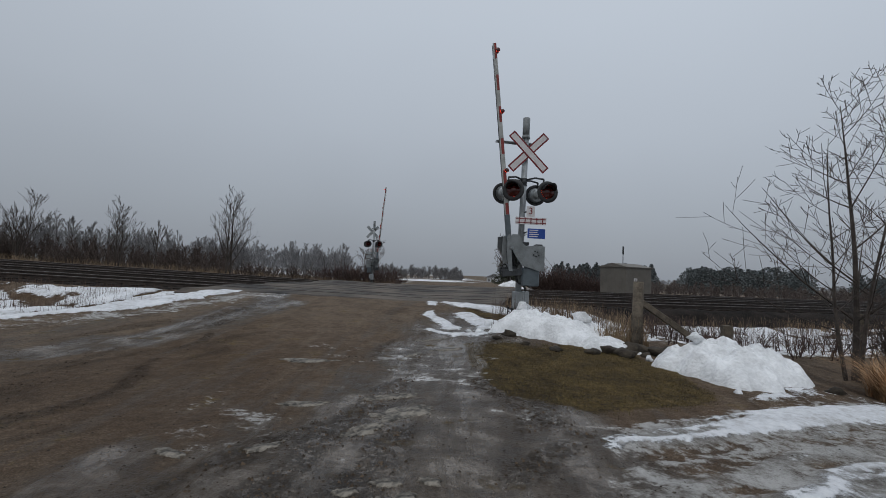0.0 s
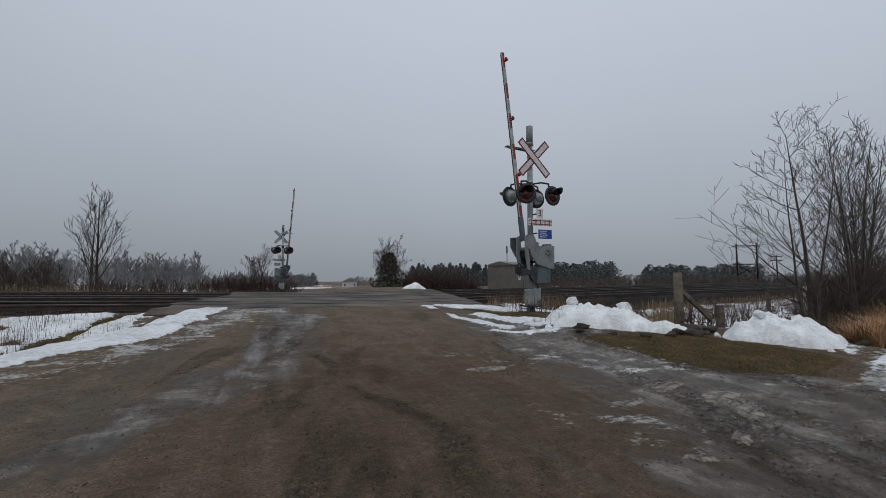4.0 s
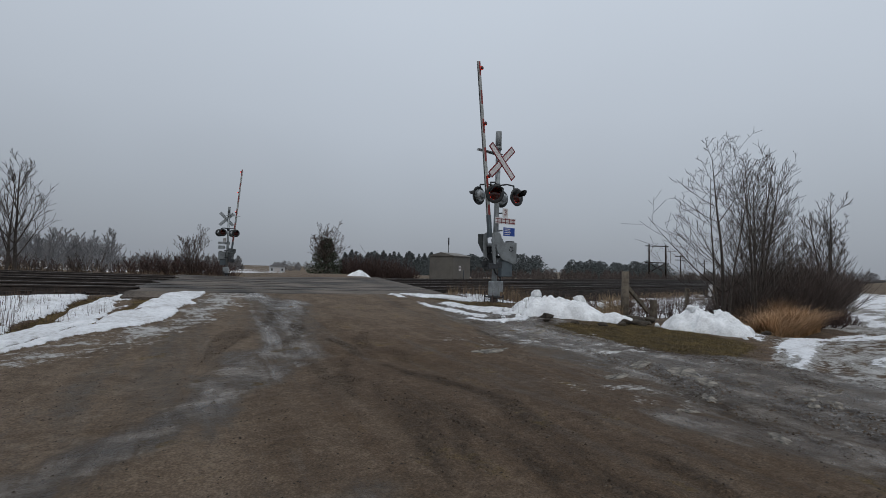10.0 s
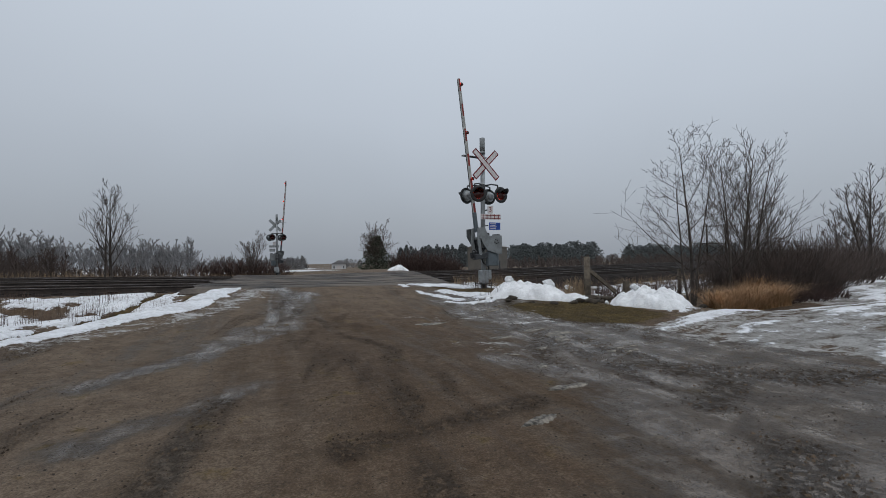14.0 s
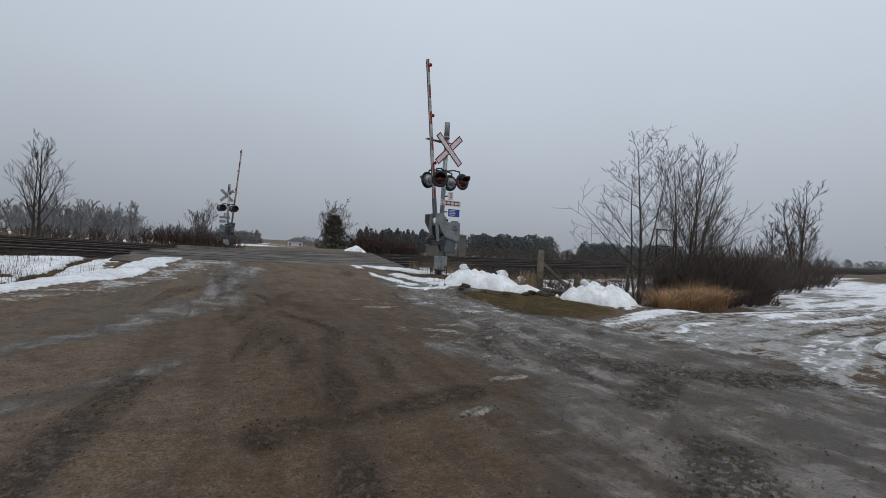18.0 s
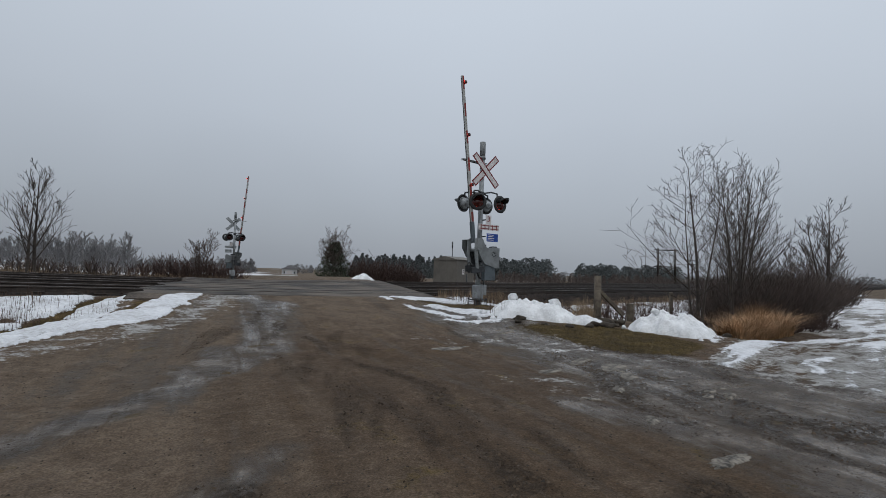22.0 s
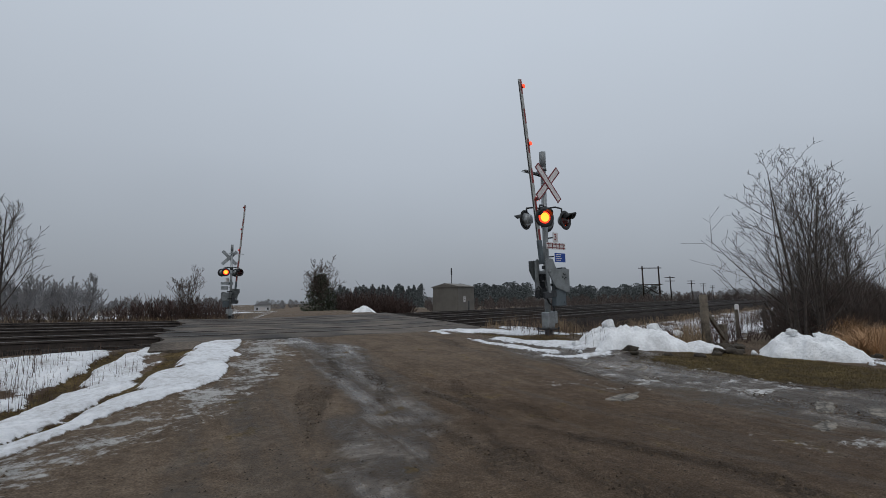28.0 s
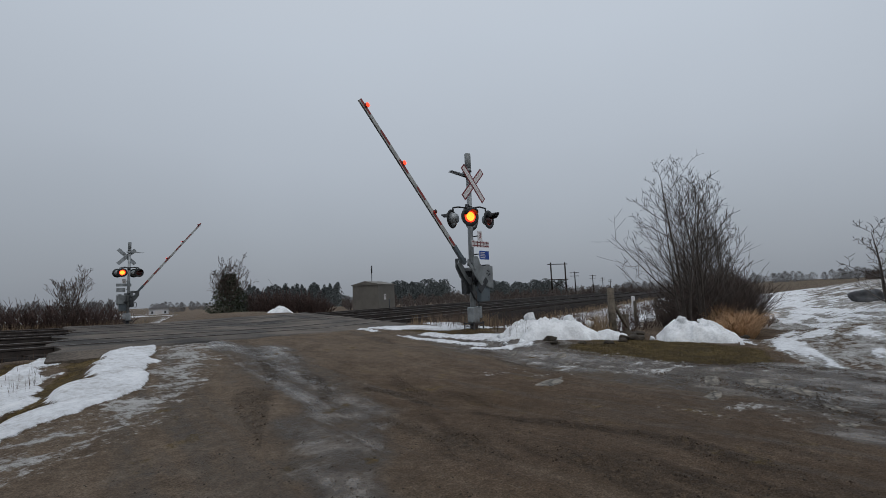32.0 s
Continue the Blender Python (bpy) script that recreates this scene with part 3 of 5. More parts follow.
    churn = np.maximum(churn, 0.42 * sstep(0.57, 0.70, fbm(r * 2.2, (x * RS.x + y * RS.y) * 0.5, 91, 5))) * (1 - verge)
    deep = np.clip(snow, 0, 1)
    z = z + 0.05 * churn * (fbm(x * 9, y * 9, 95, 3) - 0.42) * (1 - deep)
    z = z + 0.036 * sstep(0.35, 0.75, deep) * near * (0.6 + 0.8 * fbm(x * 3, y * 3, 5)) * (1 - 0.75 * lane)
    dry = np.maximum(1.25 * sstep(-3.6, -5.4, x + 1.2 * wob), 0.8 * sstep(5.5, 9.5, y)) * (1 - verge)
    damp = sstep(-5.4, -3.8, x + 1.2 * wob) * (1 - sstep(-2.4, -0.9, x + 0.25 * (y - 3) + 1.2 * wob)) * (1 - sstep(4.5, 8.0, y + 1.2 * wob)) * (0.5 + 0.5 * sstep(0.6, 2.2, y))
    return z, dict(snow=snow, moss=moss, straw=straw, wet=wet, ice=ice, dry=dry, damp=damp, churn=churn * (1 - np.clip(snow, 0, 1)))


def gz(x, y):
    return float(ground_height(np.array([x]), np.array([y]))[0][0])


def axis(lo, hi, step, reach, grow=1.09):
    a = list(np.arange(lo, hi + 1e-6, step))
    s, p = step, a[-1]
    up = []
    while p < reach:
        s *= grow
        p += s
        up.append(p)
    s, p = step, a[0]
    dn = []
    while p > -reach:
        s *= grow
        p -= s
        dn.append(p)
    return np.array(dn[::-1] + a + up)


def build_ground():
    gx, gy = axis(-10.0, 8.5, 0.05, 1500, 1.10), axis(-1.5, 12.5, 0.05, 1500, 1.10)
    X, Y = np.meshgrid(gx, gy)
    X, Y = X.ravel(), Y.ravel()
    z, cover = ground_height(X, Y)
    nx, ny = len(gx), len(gy)
    me = bpy.data.meshes.new("ground")
    me.vertices.add(nx * ny)
    me.vertices.foreach_set("co", np.stack([X, Y, z], 1).ravel())
    i = (np.arange(ny - 1)[:, None] * nx + np.arange(nx - 1)[None, :]).ravel()
    quads = np.stack([i, i + 1, i + nx + 1, i + nx], 1)
    me.loops.add(quads.size)
    me.loops.foreach_set("vertex_index", quads.ravel())
    me.polygons.add(len(quads))
    me.polygons.foreach_set("loop_start", np.arange(0, quads.size, 4))
    me.polygons.foreach_set("loop_total", np.full(len(quads), 4))
    me.update()
    me.shade_smooth()
    for key, val in cover.items():
        at = me.attributes.new(key, "FLOAT", "POINT")
        at.data.foreach_set("value", np.clip(val, 0, 1).astype(np.float32))
    me.materials.append(ground_material())
    return tagged(new("ground", me), "muddy dirt road and verge with patches of old snow and ice", "ground", kind="structure")


build_ground()

# ---------------------------------------------------------------- tracks
U0, U1 = -160.0, 420.0


def build_ballast():
    prof = [(12.5, -0.66), (13.0, -0.28), (13.45, -0.15)]
    for c in TRACKS:
        prof += [(c - 1.25, -0.13), (c - 0.72, -0.15), (c, -0.14), (c + 0.72, -0.15), (c + 1.25, -0.13), (c + 1.95, -0.20)]
    prof = prof[:-1] + [(24.1, -0.16), (24.9, -0.32), (25.9, -0.75)]
    us = np.concatenate([np.arange(U0, -26, 2.0), np.arange(-26, 34, 0.3), np.arange(34, U1, 3.0)])
    k = len(prof)
    verts = np.array([track_point(u, n, z) for u in us for n, z in prof])
    verts[:, 2] += 0.06 * (fbm(verts[:, 0] * 3, verts[:, 1] * 3, 41) - 0.5)
    faces = [(i * k + j, i * k + j + k, i * k + j + k + 1, i * k + j + 1) for i in range(len(us) - 1) for j in range(k - 1)]
    ob = raw("track_ballast", verts.tolist(), faces, M_BALLAST, smooth=True)
    tagged(ob, "dark wet crushed-stone bed under the rails", "ballast", kind="structure")


def tie_mesh():
    bm = bmesh.new()
    box(bm, 0, 0, -0.21, 0.23, 2.56, 0.185, bev=0.012)
    me = bpy.data.meshes.new("tie")
    bm.to_mesh(me)
    bm.free()
    me.materials.append(M_TIE)
    return me


TIE_MESH = tie_mesh()


def build_tracks():
    prof = [(-0.070, -0.172), (0.070, -0.172), (0.070, -0.160), (0.012, -0.140), (0.012, -0.050), (0.036, -0.035), (0.036, -0.006), (0.030, 0.0), (-0.030, 0.0), (-0.036, -0.006), (-0.036, -0.035), (-0.012, -0.050), (-0.012, -0.140), (-0.070, -0.160)]
    k = len(prof)
    for c in TRACKS:
        tr = thing("railway_track", Matrix(), "steel rails on dark wooden ties in wet ballast", "railway track", "tracks of the crossing")
        for side in (-0.7525, 0.7525):
            me = bpy.data.meshes.new("rail")
            verts, faces, mi = [], [], []
            us = (U0, -30.0, 0.0, 3.0, 60.0, 160.0, U1)
            for u in us:
                for a, z in prof:
                    p = track_point(u, c + side + a, z)
                    verts.append(p)
            for i in range(len(us) - 1):
                for j in range(k):
                    a, b = i * k + j, i * k + (j + 1) % k
                    faces.append((a, b, b + k, a + k))
                    mi.append(1 if j == 7 else 0)
            me.from_pydata(verts, [], faces)
            me.materials.append(M_RAIL)
            me.materials.append(M_RAILTOP)
            me.polygons.foreach_set("material_index", mi)
            rl = new("rail", me)
            rl.parent = tr
        rng = random.Random(int(c * 10))
        verts, faces = [], []
        for u in np.arange(-70.0, 120.0, 0.55):
            single = -24.0 < u < -4.5 or 5.5 < u < 32.0
            jx, turn, dz = rng.uniform(-0.03, 0.03), rng.uniform(-0.02, 0.02), rng.uniform(-0.012, 0.006)
            if single:
                ti = new("tie", TIE_MESH)
                ti.parent = tr
                ti.matrix_basis = Matrix.Translation(track_point(u + jx, c, dz)) @ Matrix.Rotation(radians(14) + turn, 4, "Z")
                continue
            b = len(verts)
            for z in (-0.30, -0.118 + dz):
                for du, dn in ((-0.115, -1.28), (0.115, -1.28), (0.115, 1.28), (-0.115, 1.28)):
                    verts.append(track_point(u + du + jx, c + dn, z))
            faces += [(b + 4, b + 5, b + 6, b + 7), (b, b + 1, b + 5, b + 4), (b + 1, b + 2, b + 6, b + 5), (b + 2, b + 3, b + 7, b + 6), (b + 3, b, b + 4, b + 7)]
        raw("ties", verts, faces, M_TIE, tr)["kind"] = "stuff"


def build_crossing():
    """Asphalt between and beside the rails, level with their tops."""
    ob = thing("crossing_surface", Matrix(), "worn wet asphalt surface of the level crossing", "crossing", kind="structure")
    edges = [12.3]
    for c in TRACKS:
        edges += [c - 0.7525 - 0.040, c - 0.7525 + 0.070, c + 0.7525 - 0.070, c + 0.7525 + 0.040]
    edges += [25.7]
    for a, b in zip(edges[0::2], edges[1::2]):
        verts, faces = [], []
        steps = 36
        cols = 5
        for i in range(steps + 1):
            for j in range(cols + 1):
                n = a + (b - a) * j / cols
                # between the road's two sides along this line
                w = i / steps
                left = ROAD_L - 0.7 - 0.17 * (n - 12.3)
                left += 0.9 * (fbm(np.array([n * 0.9]), np.array([3.3]), 57)[0] - 0.5)
                r = left + (ROAD_R + 0.5 - left) * w
                # solve for u where the road offset is r
                u = (r - n * (TN.x * RN.x + TN.y * RN.y)) / (TS.x * RN.x + TS.y * RN.y)
                p = track_point(u, n, -0.014)
                nz = 0.012 * (fbm(np.array([p.x * 1.3]), np.array([p.y * 1.3]), 51)[0] - 0.5)
                drop = 0.0
                if a < 12.7 and j == 0:
                    drop = 0.10
                if b > 25.2 and j == cols:
                    drop = 0.12
                verts.append((p.x, p.y, p.z + nz - drop))
        c1 = cols + 1
        for i in range(steps):
            for j in range(cols):
                q = i * c1 + j
                faces.append((q, q + c1, q + c1 + 1, q + 1))
        top = len(verts)
        verts += [(x, y, z - 0.16) for x, y, z in verts]
        for i in range(steps):
            for j in (0, cols):
                q = i * c1 + j
                faces.append((q, q + top, q + c1 + top, q + c1))
        for j in range(cols):
            for i in (0, steps):
                q = i * c1 + j
                faces.append((q, q + 1, q + 1 + top, q + top))
        raw("crossing_panel", verts, faces, M_ASPHALT, ob)


build_ballast()
build_tracks()
build_crossing()

# ---------------------------------------------------------------- crossing signals
ARM = 4.88
LAMPS = {}


def text_mesh(name, body, size, material, parent, m, label=""):
    cu = bpy.data.curves.new(name, "FONT")
    cu.body, cu.size, cu.extrude = body, size, 0.002
    cu.align_x, cu.align_y = "CENTER", "CENTER"
    tmp = bpy.data.objects.new("tmp", cu)
    scene.collection.objects.link(tmp)
    me = bpy.data.meshes.new_from_object(tmp)
    bpy.data.objects.remove(tmp)
    me.materials.clear()
    me.materials.append(material)
    ob = new(name, me)
    ob.parent = parent
    ob.matrix_basis = m
    if label:
        ob["label"] = label
    return ob


def lens_mesh(name, radius, parent, m, label="", core=None):
    """A lamp insert: dark red dome in front, glowing dome behind."""
    bm = bmesh.new()
    rings, seg = 4, 20
    for sgn, depth in ((-1, 0.30), (1, 0.30)):
        prev = None
        for k in range(rings + 1):
            a = k / rings
            rad = radius * (1 - a)
            y = sgn * (0.004 + radius * depth * (1 - (1 - a) ** 2))
            ring = [bm.verts.new((rad * math.cos(t), y, rad * math.sin(t))) for t in (2 * math.pi * i / seg for i in range(seg))] if k < rings else [bm.verts.new((0, y, 0))]
            if prev:
                for i in range(seg):
                    j = (i + 1) % seg
                    f = bm.faces.new((prev[i], prev[j], ring[0])) if len(ring) == 1 else bm.faces.new((prev[i], prev[j], ring[j], ring[i]))
                    f.material_index = 0 if sgn < 0 else (2 if k <= 1 else 1)
                    f.smooth = True
            prev = ring
    bmesh.ops.recalc_face_normals(bm, faces=bm.faces[:])
    ob = part(name, bm, (M_LENS, core or M_GLOWC, M_GLOWR), parent, label)
    ob.matrix_basis = m
    return ob


def build_signal(place, label, lean, reach=ARM, signs=True):
    sig = thing("crossing_signal", place, label, "crossing signal", "crossing signals")
    top = 4.78
    bm = bmesh.new()
    tube(bm, (0, 0, 0.62), (lean, 0, top - 0.42), 0.073, 0.070, 16)
    part("mast", bm, M_GALV, sig, "galvanised steel mast")
    bm = bmesh.new()
    tube(bm, (lean * 0.92, 0, top - 0.44), (lean, 0, top), 0.084, 0.084, 16)
    tube(bm, (lean * 0.92, 0, top - 0.50), (lean * 0.92, 0, top - 0.42), 0.098, 0.086, 16)
    part("mast_cap", bm, M_GREY, sig, "darker grey sleeve on the mast's top")
    # foot: junction box, pedestal and the little guard frames
    bm = bmesh.new()
    box(bm, 0, 0, 0.44, 0.24, 0.24, 0.40, bev=0.02)
    box(bm, 0.17, -0.02, 0.50, 0.12, 0.20, 0.30, bev=0.012)
    part("base_housing", bm, M_GALV, sig, "light grey cast base housing")
    bm = bmesh.new()
    box(bm, 0, 0, 0.22, 0.34, 0.34, 0.035, bev=0.008)
    tube(bm, (0, 0, -0.25), (0, 0, 0.21), 0.10, 0.10, 14)
    part("pedestal", bm, M_DARK, sig, "dark pedestal pipe under a flange")
    for sx in (-0.19, 0.19):
        bm = bmesh.new()
        for sy in (-0.16, 0.16):
            tube(bm, (sx, sy, -0.2), (sx, sy, 0.22), 0.014, 0.014, 8)
            tube(bm, (sx, sy, 0.22), (sx, sy, 0.27), 0.026, 0.026, 6)
        tube(bm, (sx, -0.16, 0.16), (sx, 0.16, 0.16), 0.011, 0.011, 6)
        part("anchor_bolt", bm, M_DARK, sig)
    # crossbuck
    z = 3.93
    cb = part("crossbuck", bmesh.new(), M_GALV, sig, "white crossbuck with red borders")
    bm = bmesh.new()
    tube(bm, (lean * 0.85 - 0.02, -0.09, z + 0.06), (lean * 0.85 - 0.02, 0.0, z + 0.06), 0.02, 0.02, 8)
    box(bm, lean * 0.85, -0.085, z, 0.16, 0.02, 0.10)
    part("clamp", bm, M_GALV, cb)
    for s in (45, -45):
        off = -0.118 if s > 0 else -0.105
        bm = bmesh.new()
        mm = Matrix.Translation((0.11, off, z)) @ Matrix.Rotation(radians(s), 4, "Y")
        box(bm, 0, 0, 0, 1.20, 0.004, 0.20, mm, idx=2)
        box(bm, 0, -0.0035, 0, 1.198, 0.003, 0.198, mm, idx=0)
        box(bm, 0, -0.006, 0, 1.13, 0.003, 0.125, mm, idx=1)
        part("blade", bm, (M_MAROON, M_WHITE, M_GALV), cb, "white blade edged in dark red")
    # short cross-arm below the top
    bm = bmesh.new()
    mm = Matrix.Translation((lean * 0.9, 0, 4.17)) @ Matrix.Rotation(radians(4), 4, "Z")
    prism(bm, [(-0.72, 0.0), (0.16, -0.04), (0.16, 0.05), (-0.30, 0.05)], 0.085, 0.10)
    box(bm, -0.26, 0.05, 0.012, 0.92, 0.10, 0.016, mm)
    box(bm, -0.05, 0.05, 0.06, 0.14, 0.16, 0.09, mm, bev=0.01)
    bmesh.ops.translate(bm, verts=[v for v in bm.verts if v.co.z < 1.0], vec=(lean * 0.9, 0, 4.17))
    part("gate_bracket", bm, M_GALV, sig, "flat steel rest that steadies the raised arm")
    # lamp arms and four heads
    bm = bmesh.new()
    zl = 2.98
    tube(bm, (lean * 0.6, 0, zl + 0.16), (lean * 0.6, 0, zl + 0.34), 0.085, 0.085, 14)
    for fy in (-1, 1):
        for sx in (-0.42, 0.42):
            bent(bm, [(lean * 0.6, 0.02 * fy, zl + 0.29), (lean * 0.6 + sx * 0.55, 0.17 * fy, zl + 0.33), (lean * 0.6 + sx, 0.22 * fy, zl + 0.30), (lean * 0.6 + sx, 0.22 * fy, zl + 0.20)], 0.022)
    part("lamp_bracket", bm, M_DARK, sig, "dark crossarm that carries the lamps")
    names = []
    for fy in (-1, 1):
        for sx in (-0.41, 0.41):
            turn = 0 if fy < 0 else 180
            head = new("lamp_head")
            bm = bmesh.new()
            seg = 32
            # background disc with an opening for the lens
            ro, ri = 0.255, 0.152
            rings = []
            for rad, y in ((ri, 0.0), (ri + 0.012, -0.012), (ro - 0.015, -0.010), (ro, 0.004), (ro - 0.004, 0.016), (ri, 0.016)):
                rings.append([bm.verts.new((rad * math.cos(2 * math.pi * i / seg), y, rad * math.sin(2 * math.pi * i / seg))) for i in range(seg)])
            for a, b in zip(rings, rings[1:] + rings[:1]):
                for i in range(seg):
                    f = bm.faces.new((a[i], a[(i + 1) % seg], b[(i + 1) % seg], b[i]))
                    f.smooth = True
            bmesh.ops.recalc_face_normals(bm, faces=bm.faces[:])
            me = bpy.data.meshes.new("lamp_head")
            bm.to_mesh(me)
            bm.free()
            me.materials.append(M_BLACK)
            scene.collection.objects.unlink(head)
            bpy.data.objects.remove(head)
            head = new("lamp_head", me)
            head.parent = sig
            head["label"] = "black round lamp background with a hood"
            aim = (-24 if sx < 0 else 4) if fy < 0 else (10 if sx < 0 else -4)
            head.matrix_basis = pose(lean * 0.6 + sx + (0.10 if fy < 0 else -0.03), 0.26 * fy, zl, 0, 0, turn + aim)
            bm = bmesh.new()
            tube(bm, (0, 0.010, 0), (0, 0.16, 0), 0.185, 0.120, 20)
            tube(bm, (0, 0.16, 0), (0, 0.175, 0), 0.120, 0.06, 20)
            part("lamp_housing", bm, M_GALV, head, "grey lamp housing")
            bm = bmesh.new()
            a0, a1, steps = radians(12), radians(168), 18
            prev = None
            for i in range(steps + 1):
                t = a0 + (a1 - a0) * i / steps
                ln = 0.30 * (0.30 + 0.70 * math.sin(t))
                pts = [bm.verts.new((q * math.cos(t), y, q * math.sin(t))) for q, y in ((0.166, -0.008), (0.160, -0.01 - ln), (0.153, -0.01 - ln), (0.158, -0.008))]
                if prev:
                    for k in range(4):
                        f = bm.faces.new((prev[k], prev[(k + 1) % 4], pts[(k + 1) % 4], pts[k]))
                        f.smooth = True
                prev = pts
            bmesh.ops.recalc_face_normals(bm, faces=bm.faces[:])
            part("hood", bm, M_BLACK, head)
            lens = lens_mesh("lens", 0.1535, head, pose(0, 0.0, 0), "dark red round lens")
            names.append(lens)
    # plates
    px, py = 0.16, -0.20
    dz_ = -0.07
    for nm, zc, w, h in (("bracket", 2.50, 0.02, 0.02), ("bracket", 2.28, 0.02, 0.02), ("bracket", 2.02, 0.02, 0.02)):
        bm = bmesh.new()
        box(bm, px - 0.08, py * 0.5, zc, 0.03, abs(py), 0.03)
        part("sign_bracket", bm, M_DARK, sig)
    bm = bmesh.new()
    box(bm, px + 0.02, py, 2.58 + dz_, 0.20, 0.006, 0.25, bev=0.002, idx=0)
    pl = part("track_count_sign", bm, M_WHITE, sig, "white plate with a dark red 3")
    text_mesh("digit", "3", 0.22, M_MAROON, pl, Matrix.Translation((px + 0.02, py - 0.006, 2.585 + dz_)) @ Matrix.Rotation(radians(90), 4, "X"))
    bm = bmesh.new()
    box(bm, px + 0.03, py, 2.36 + dz_, 0.74, 0.006, 0.17, bev=0.002)
    pl = part("track_plate", bm, M_WHITE if signs else M_GALV, sig, "white plate with a red picture of a railway track")
    bm = bmesh.new()
    for dz in (-0.045, 0.045):
        box(bm, px + 0.03, py - 0.006, 2.36 + dz_ + dz, 0.72, 0.004, 0.018)
    for k in range(5):
        box(bm, px + 0.03 - 0.28 + 0.14 * k, py - 0.0075, 2.36 + dz_, 0.022, 0.004, 0.15)
    part("track_picture", bm, M_MAROON, pl)
    bm = bmesh.new()
    box(bm, px + 0.17, py, 2.07 + dz_, 0.42, 0.006, 0.23, bev=0.004)
    pl = part("emergency_plate", bm, M_BLUE if signs else M_GALV, sig, "blue notice plate with white lines")
    rng = random.Random(4)
    for k in range(4 if signs else 0):
        bm = bmesh.new()
        w = rng.uniform(0.18, 0.32)
        box(bm, px + 0.17 - 0.17 + w / 2, py - 0.005, 2.145 + dz_ - 0.048 * k, w, 0.003, 0.018)
        part("text_line", bm, M_WHITE, pl)
    # gate mechanism
    bm = bmesh.new()
    prism(bm, [(-0.27, 1.95), (-0.30, 1.80), (-0.285, 1.655), (-0.16, 1.43), (-0.02, 1.245), (0.38, 1.13), (0.50, 1.13), (0.51, 1.70), (0.295, 1.72), (0.07, 1.68), (-0.02, 1.76), (-0.06, 1.86), (-0.11, 1.95)], -0.32, -0.285)
    mech = part("gate_mechanism", bm, M_GREY, sig, "grey gate machine with a swept cover plate bolted to the mast")
    bm = bmesh.new()
    box(bm, 0.30, -0.17, 1.44, 0.40, 0.225, 0.52, bev=0.02)
    part("machine_case", bm, M_GREY, mech, "grey cast machine case")
    bm = bmesh.new()
    box(bm, 0.39, -0.17, 1.725, 0.16, 0.20, 0.05, bev=0.01)
    part("case_lid", bm, M_IRONGREY, mech)
    bm = bmesh.new()
    prism(bm, [(-0.51, 1.905), (-0.14, 1.945), (-0.11, 1.855), (-0.33, 1.775), (-0.34, 1.64), (-0.06, 1.65), (-0.06, 1.44), (-0.24, 1.315), (-0.37, 1.44), (-0.51, 1.675)], 0.06, 0.11)
    part("side_plate", bm, M_IRONGREY, mech, "dark grey hooked plate behind the mast")
    bm = bmesh.new()
    box(bm, -0.16, 0.02, 1.50, 0.20, 0.10, 0.16, bev=0.012)
    tube(bm, (-0.12, -0.26, 1.58), (-0.12, 0.12, 1.58), 0.055, 0.055, 14)
    part("pivot_shaft", bm, M_DARK, mech)
    for bx, bz in ((0.27, 1.58), (0.33, 1.56), (0.24, 1.50), (0.36, 1.49), (0.30, 1.46)):
        bm = bmesh.new()
        tube(bm, (bx, -0.34, bz), (bx, -0.315, bz), 0.018, 0.018, 6)
        part("bolt", bm, M_DARK, mech)
    for zc, w, h in ((1.76, 0.26, 0.08), (1.31, 0.22, 0.06)):
        bm = bmesh.new()
        box(bm, 0.06, -0.02, zc, w, 0.20, h, bev=0.01)
        part("mast_clamp", bm, M_DARK, mech)
    for way, rad in (([(-0.10, -0.12, 1.70), (-0.20, -0.16, 1.50), (-0.19, -0.18, 1.30), (-0.09, -0.14, 1.22), (-0.02, -0.10, 1.30)], 0.016),
                     ([(-0.36 + 0.075 * math.cos(0.5 * k), -0.05, 1.12 + 0.15 * math.sin(0.5 * k)) for k in range(14)], 0.014),
                     ([(-0.12, 0.05, 1.25), (-0.06, -0.11, 0.86), (0.06, -0.12, 0.80), (0.13, -0.10, 0.74), (0.15, -0.08, 0.60)], 0.024),
                     ([(0.16, -0.12, 1.40), (0.20, -0.14, 1.20), (0.10, -0.14, 1.10)], 0.016)):
        bm = bmesh.new()
        bent(bm, way, rad)
        part("cable", bm, M_BLACK, mech, "black cable loop")
    bm = bmesh.new()
    box(bm, 0.21, -0.20, 0.985, 0.40, 0.16, 0.42, bev=0.02)
    for kz in (0.88, 1.08):
        box(bm, 0.33, -0.287, kz, 0.05, 0.02, 0.04)
    part("contact_box", bm, M_BOX, mech, "blue-grey contact box under the machine")
    bm = bmesh.new()
    box(bm, -0.14, 0.10, 1.20, 0.18, 0.18, 0.42, bev=0.02)
    part("terminal_box", bm, M_DARK, mech, "dark relay box behind the mast")
    # arm that swings: pivot at its origin, arm along local -x when down, keyed about y
    bm = bmesh.new()
    yb = -0.02
    prism(bm, [(-0.30, -0.10), (0.10, -0.16), (0.42, -0.14), (0.52, -0.02), (0.40, 0.00), (0.32, -0.06), (0.05, -0.06), (-0.05, 0.00), (-0.34, 0.00)], 0.08, 0.12)
    prism(bm, [(-0.30, -0.07), (0.12, -0.12), (0.50, -0.10), (0.52, -0.02), (-0.34, 0.00)], -0.22, -0.19)
    tube(bm, (0, -0.24, 0), (0, 0.14, 0), 0.045, 0.045, 12)
    arm = part("gate_arm", bm, M_GREY, sig, "red and white striped gate arm with small red lamps")
    arm.location = (-0.28, -0.12, 1.62)
    bm = bmesh.new()
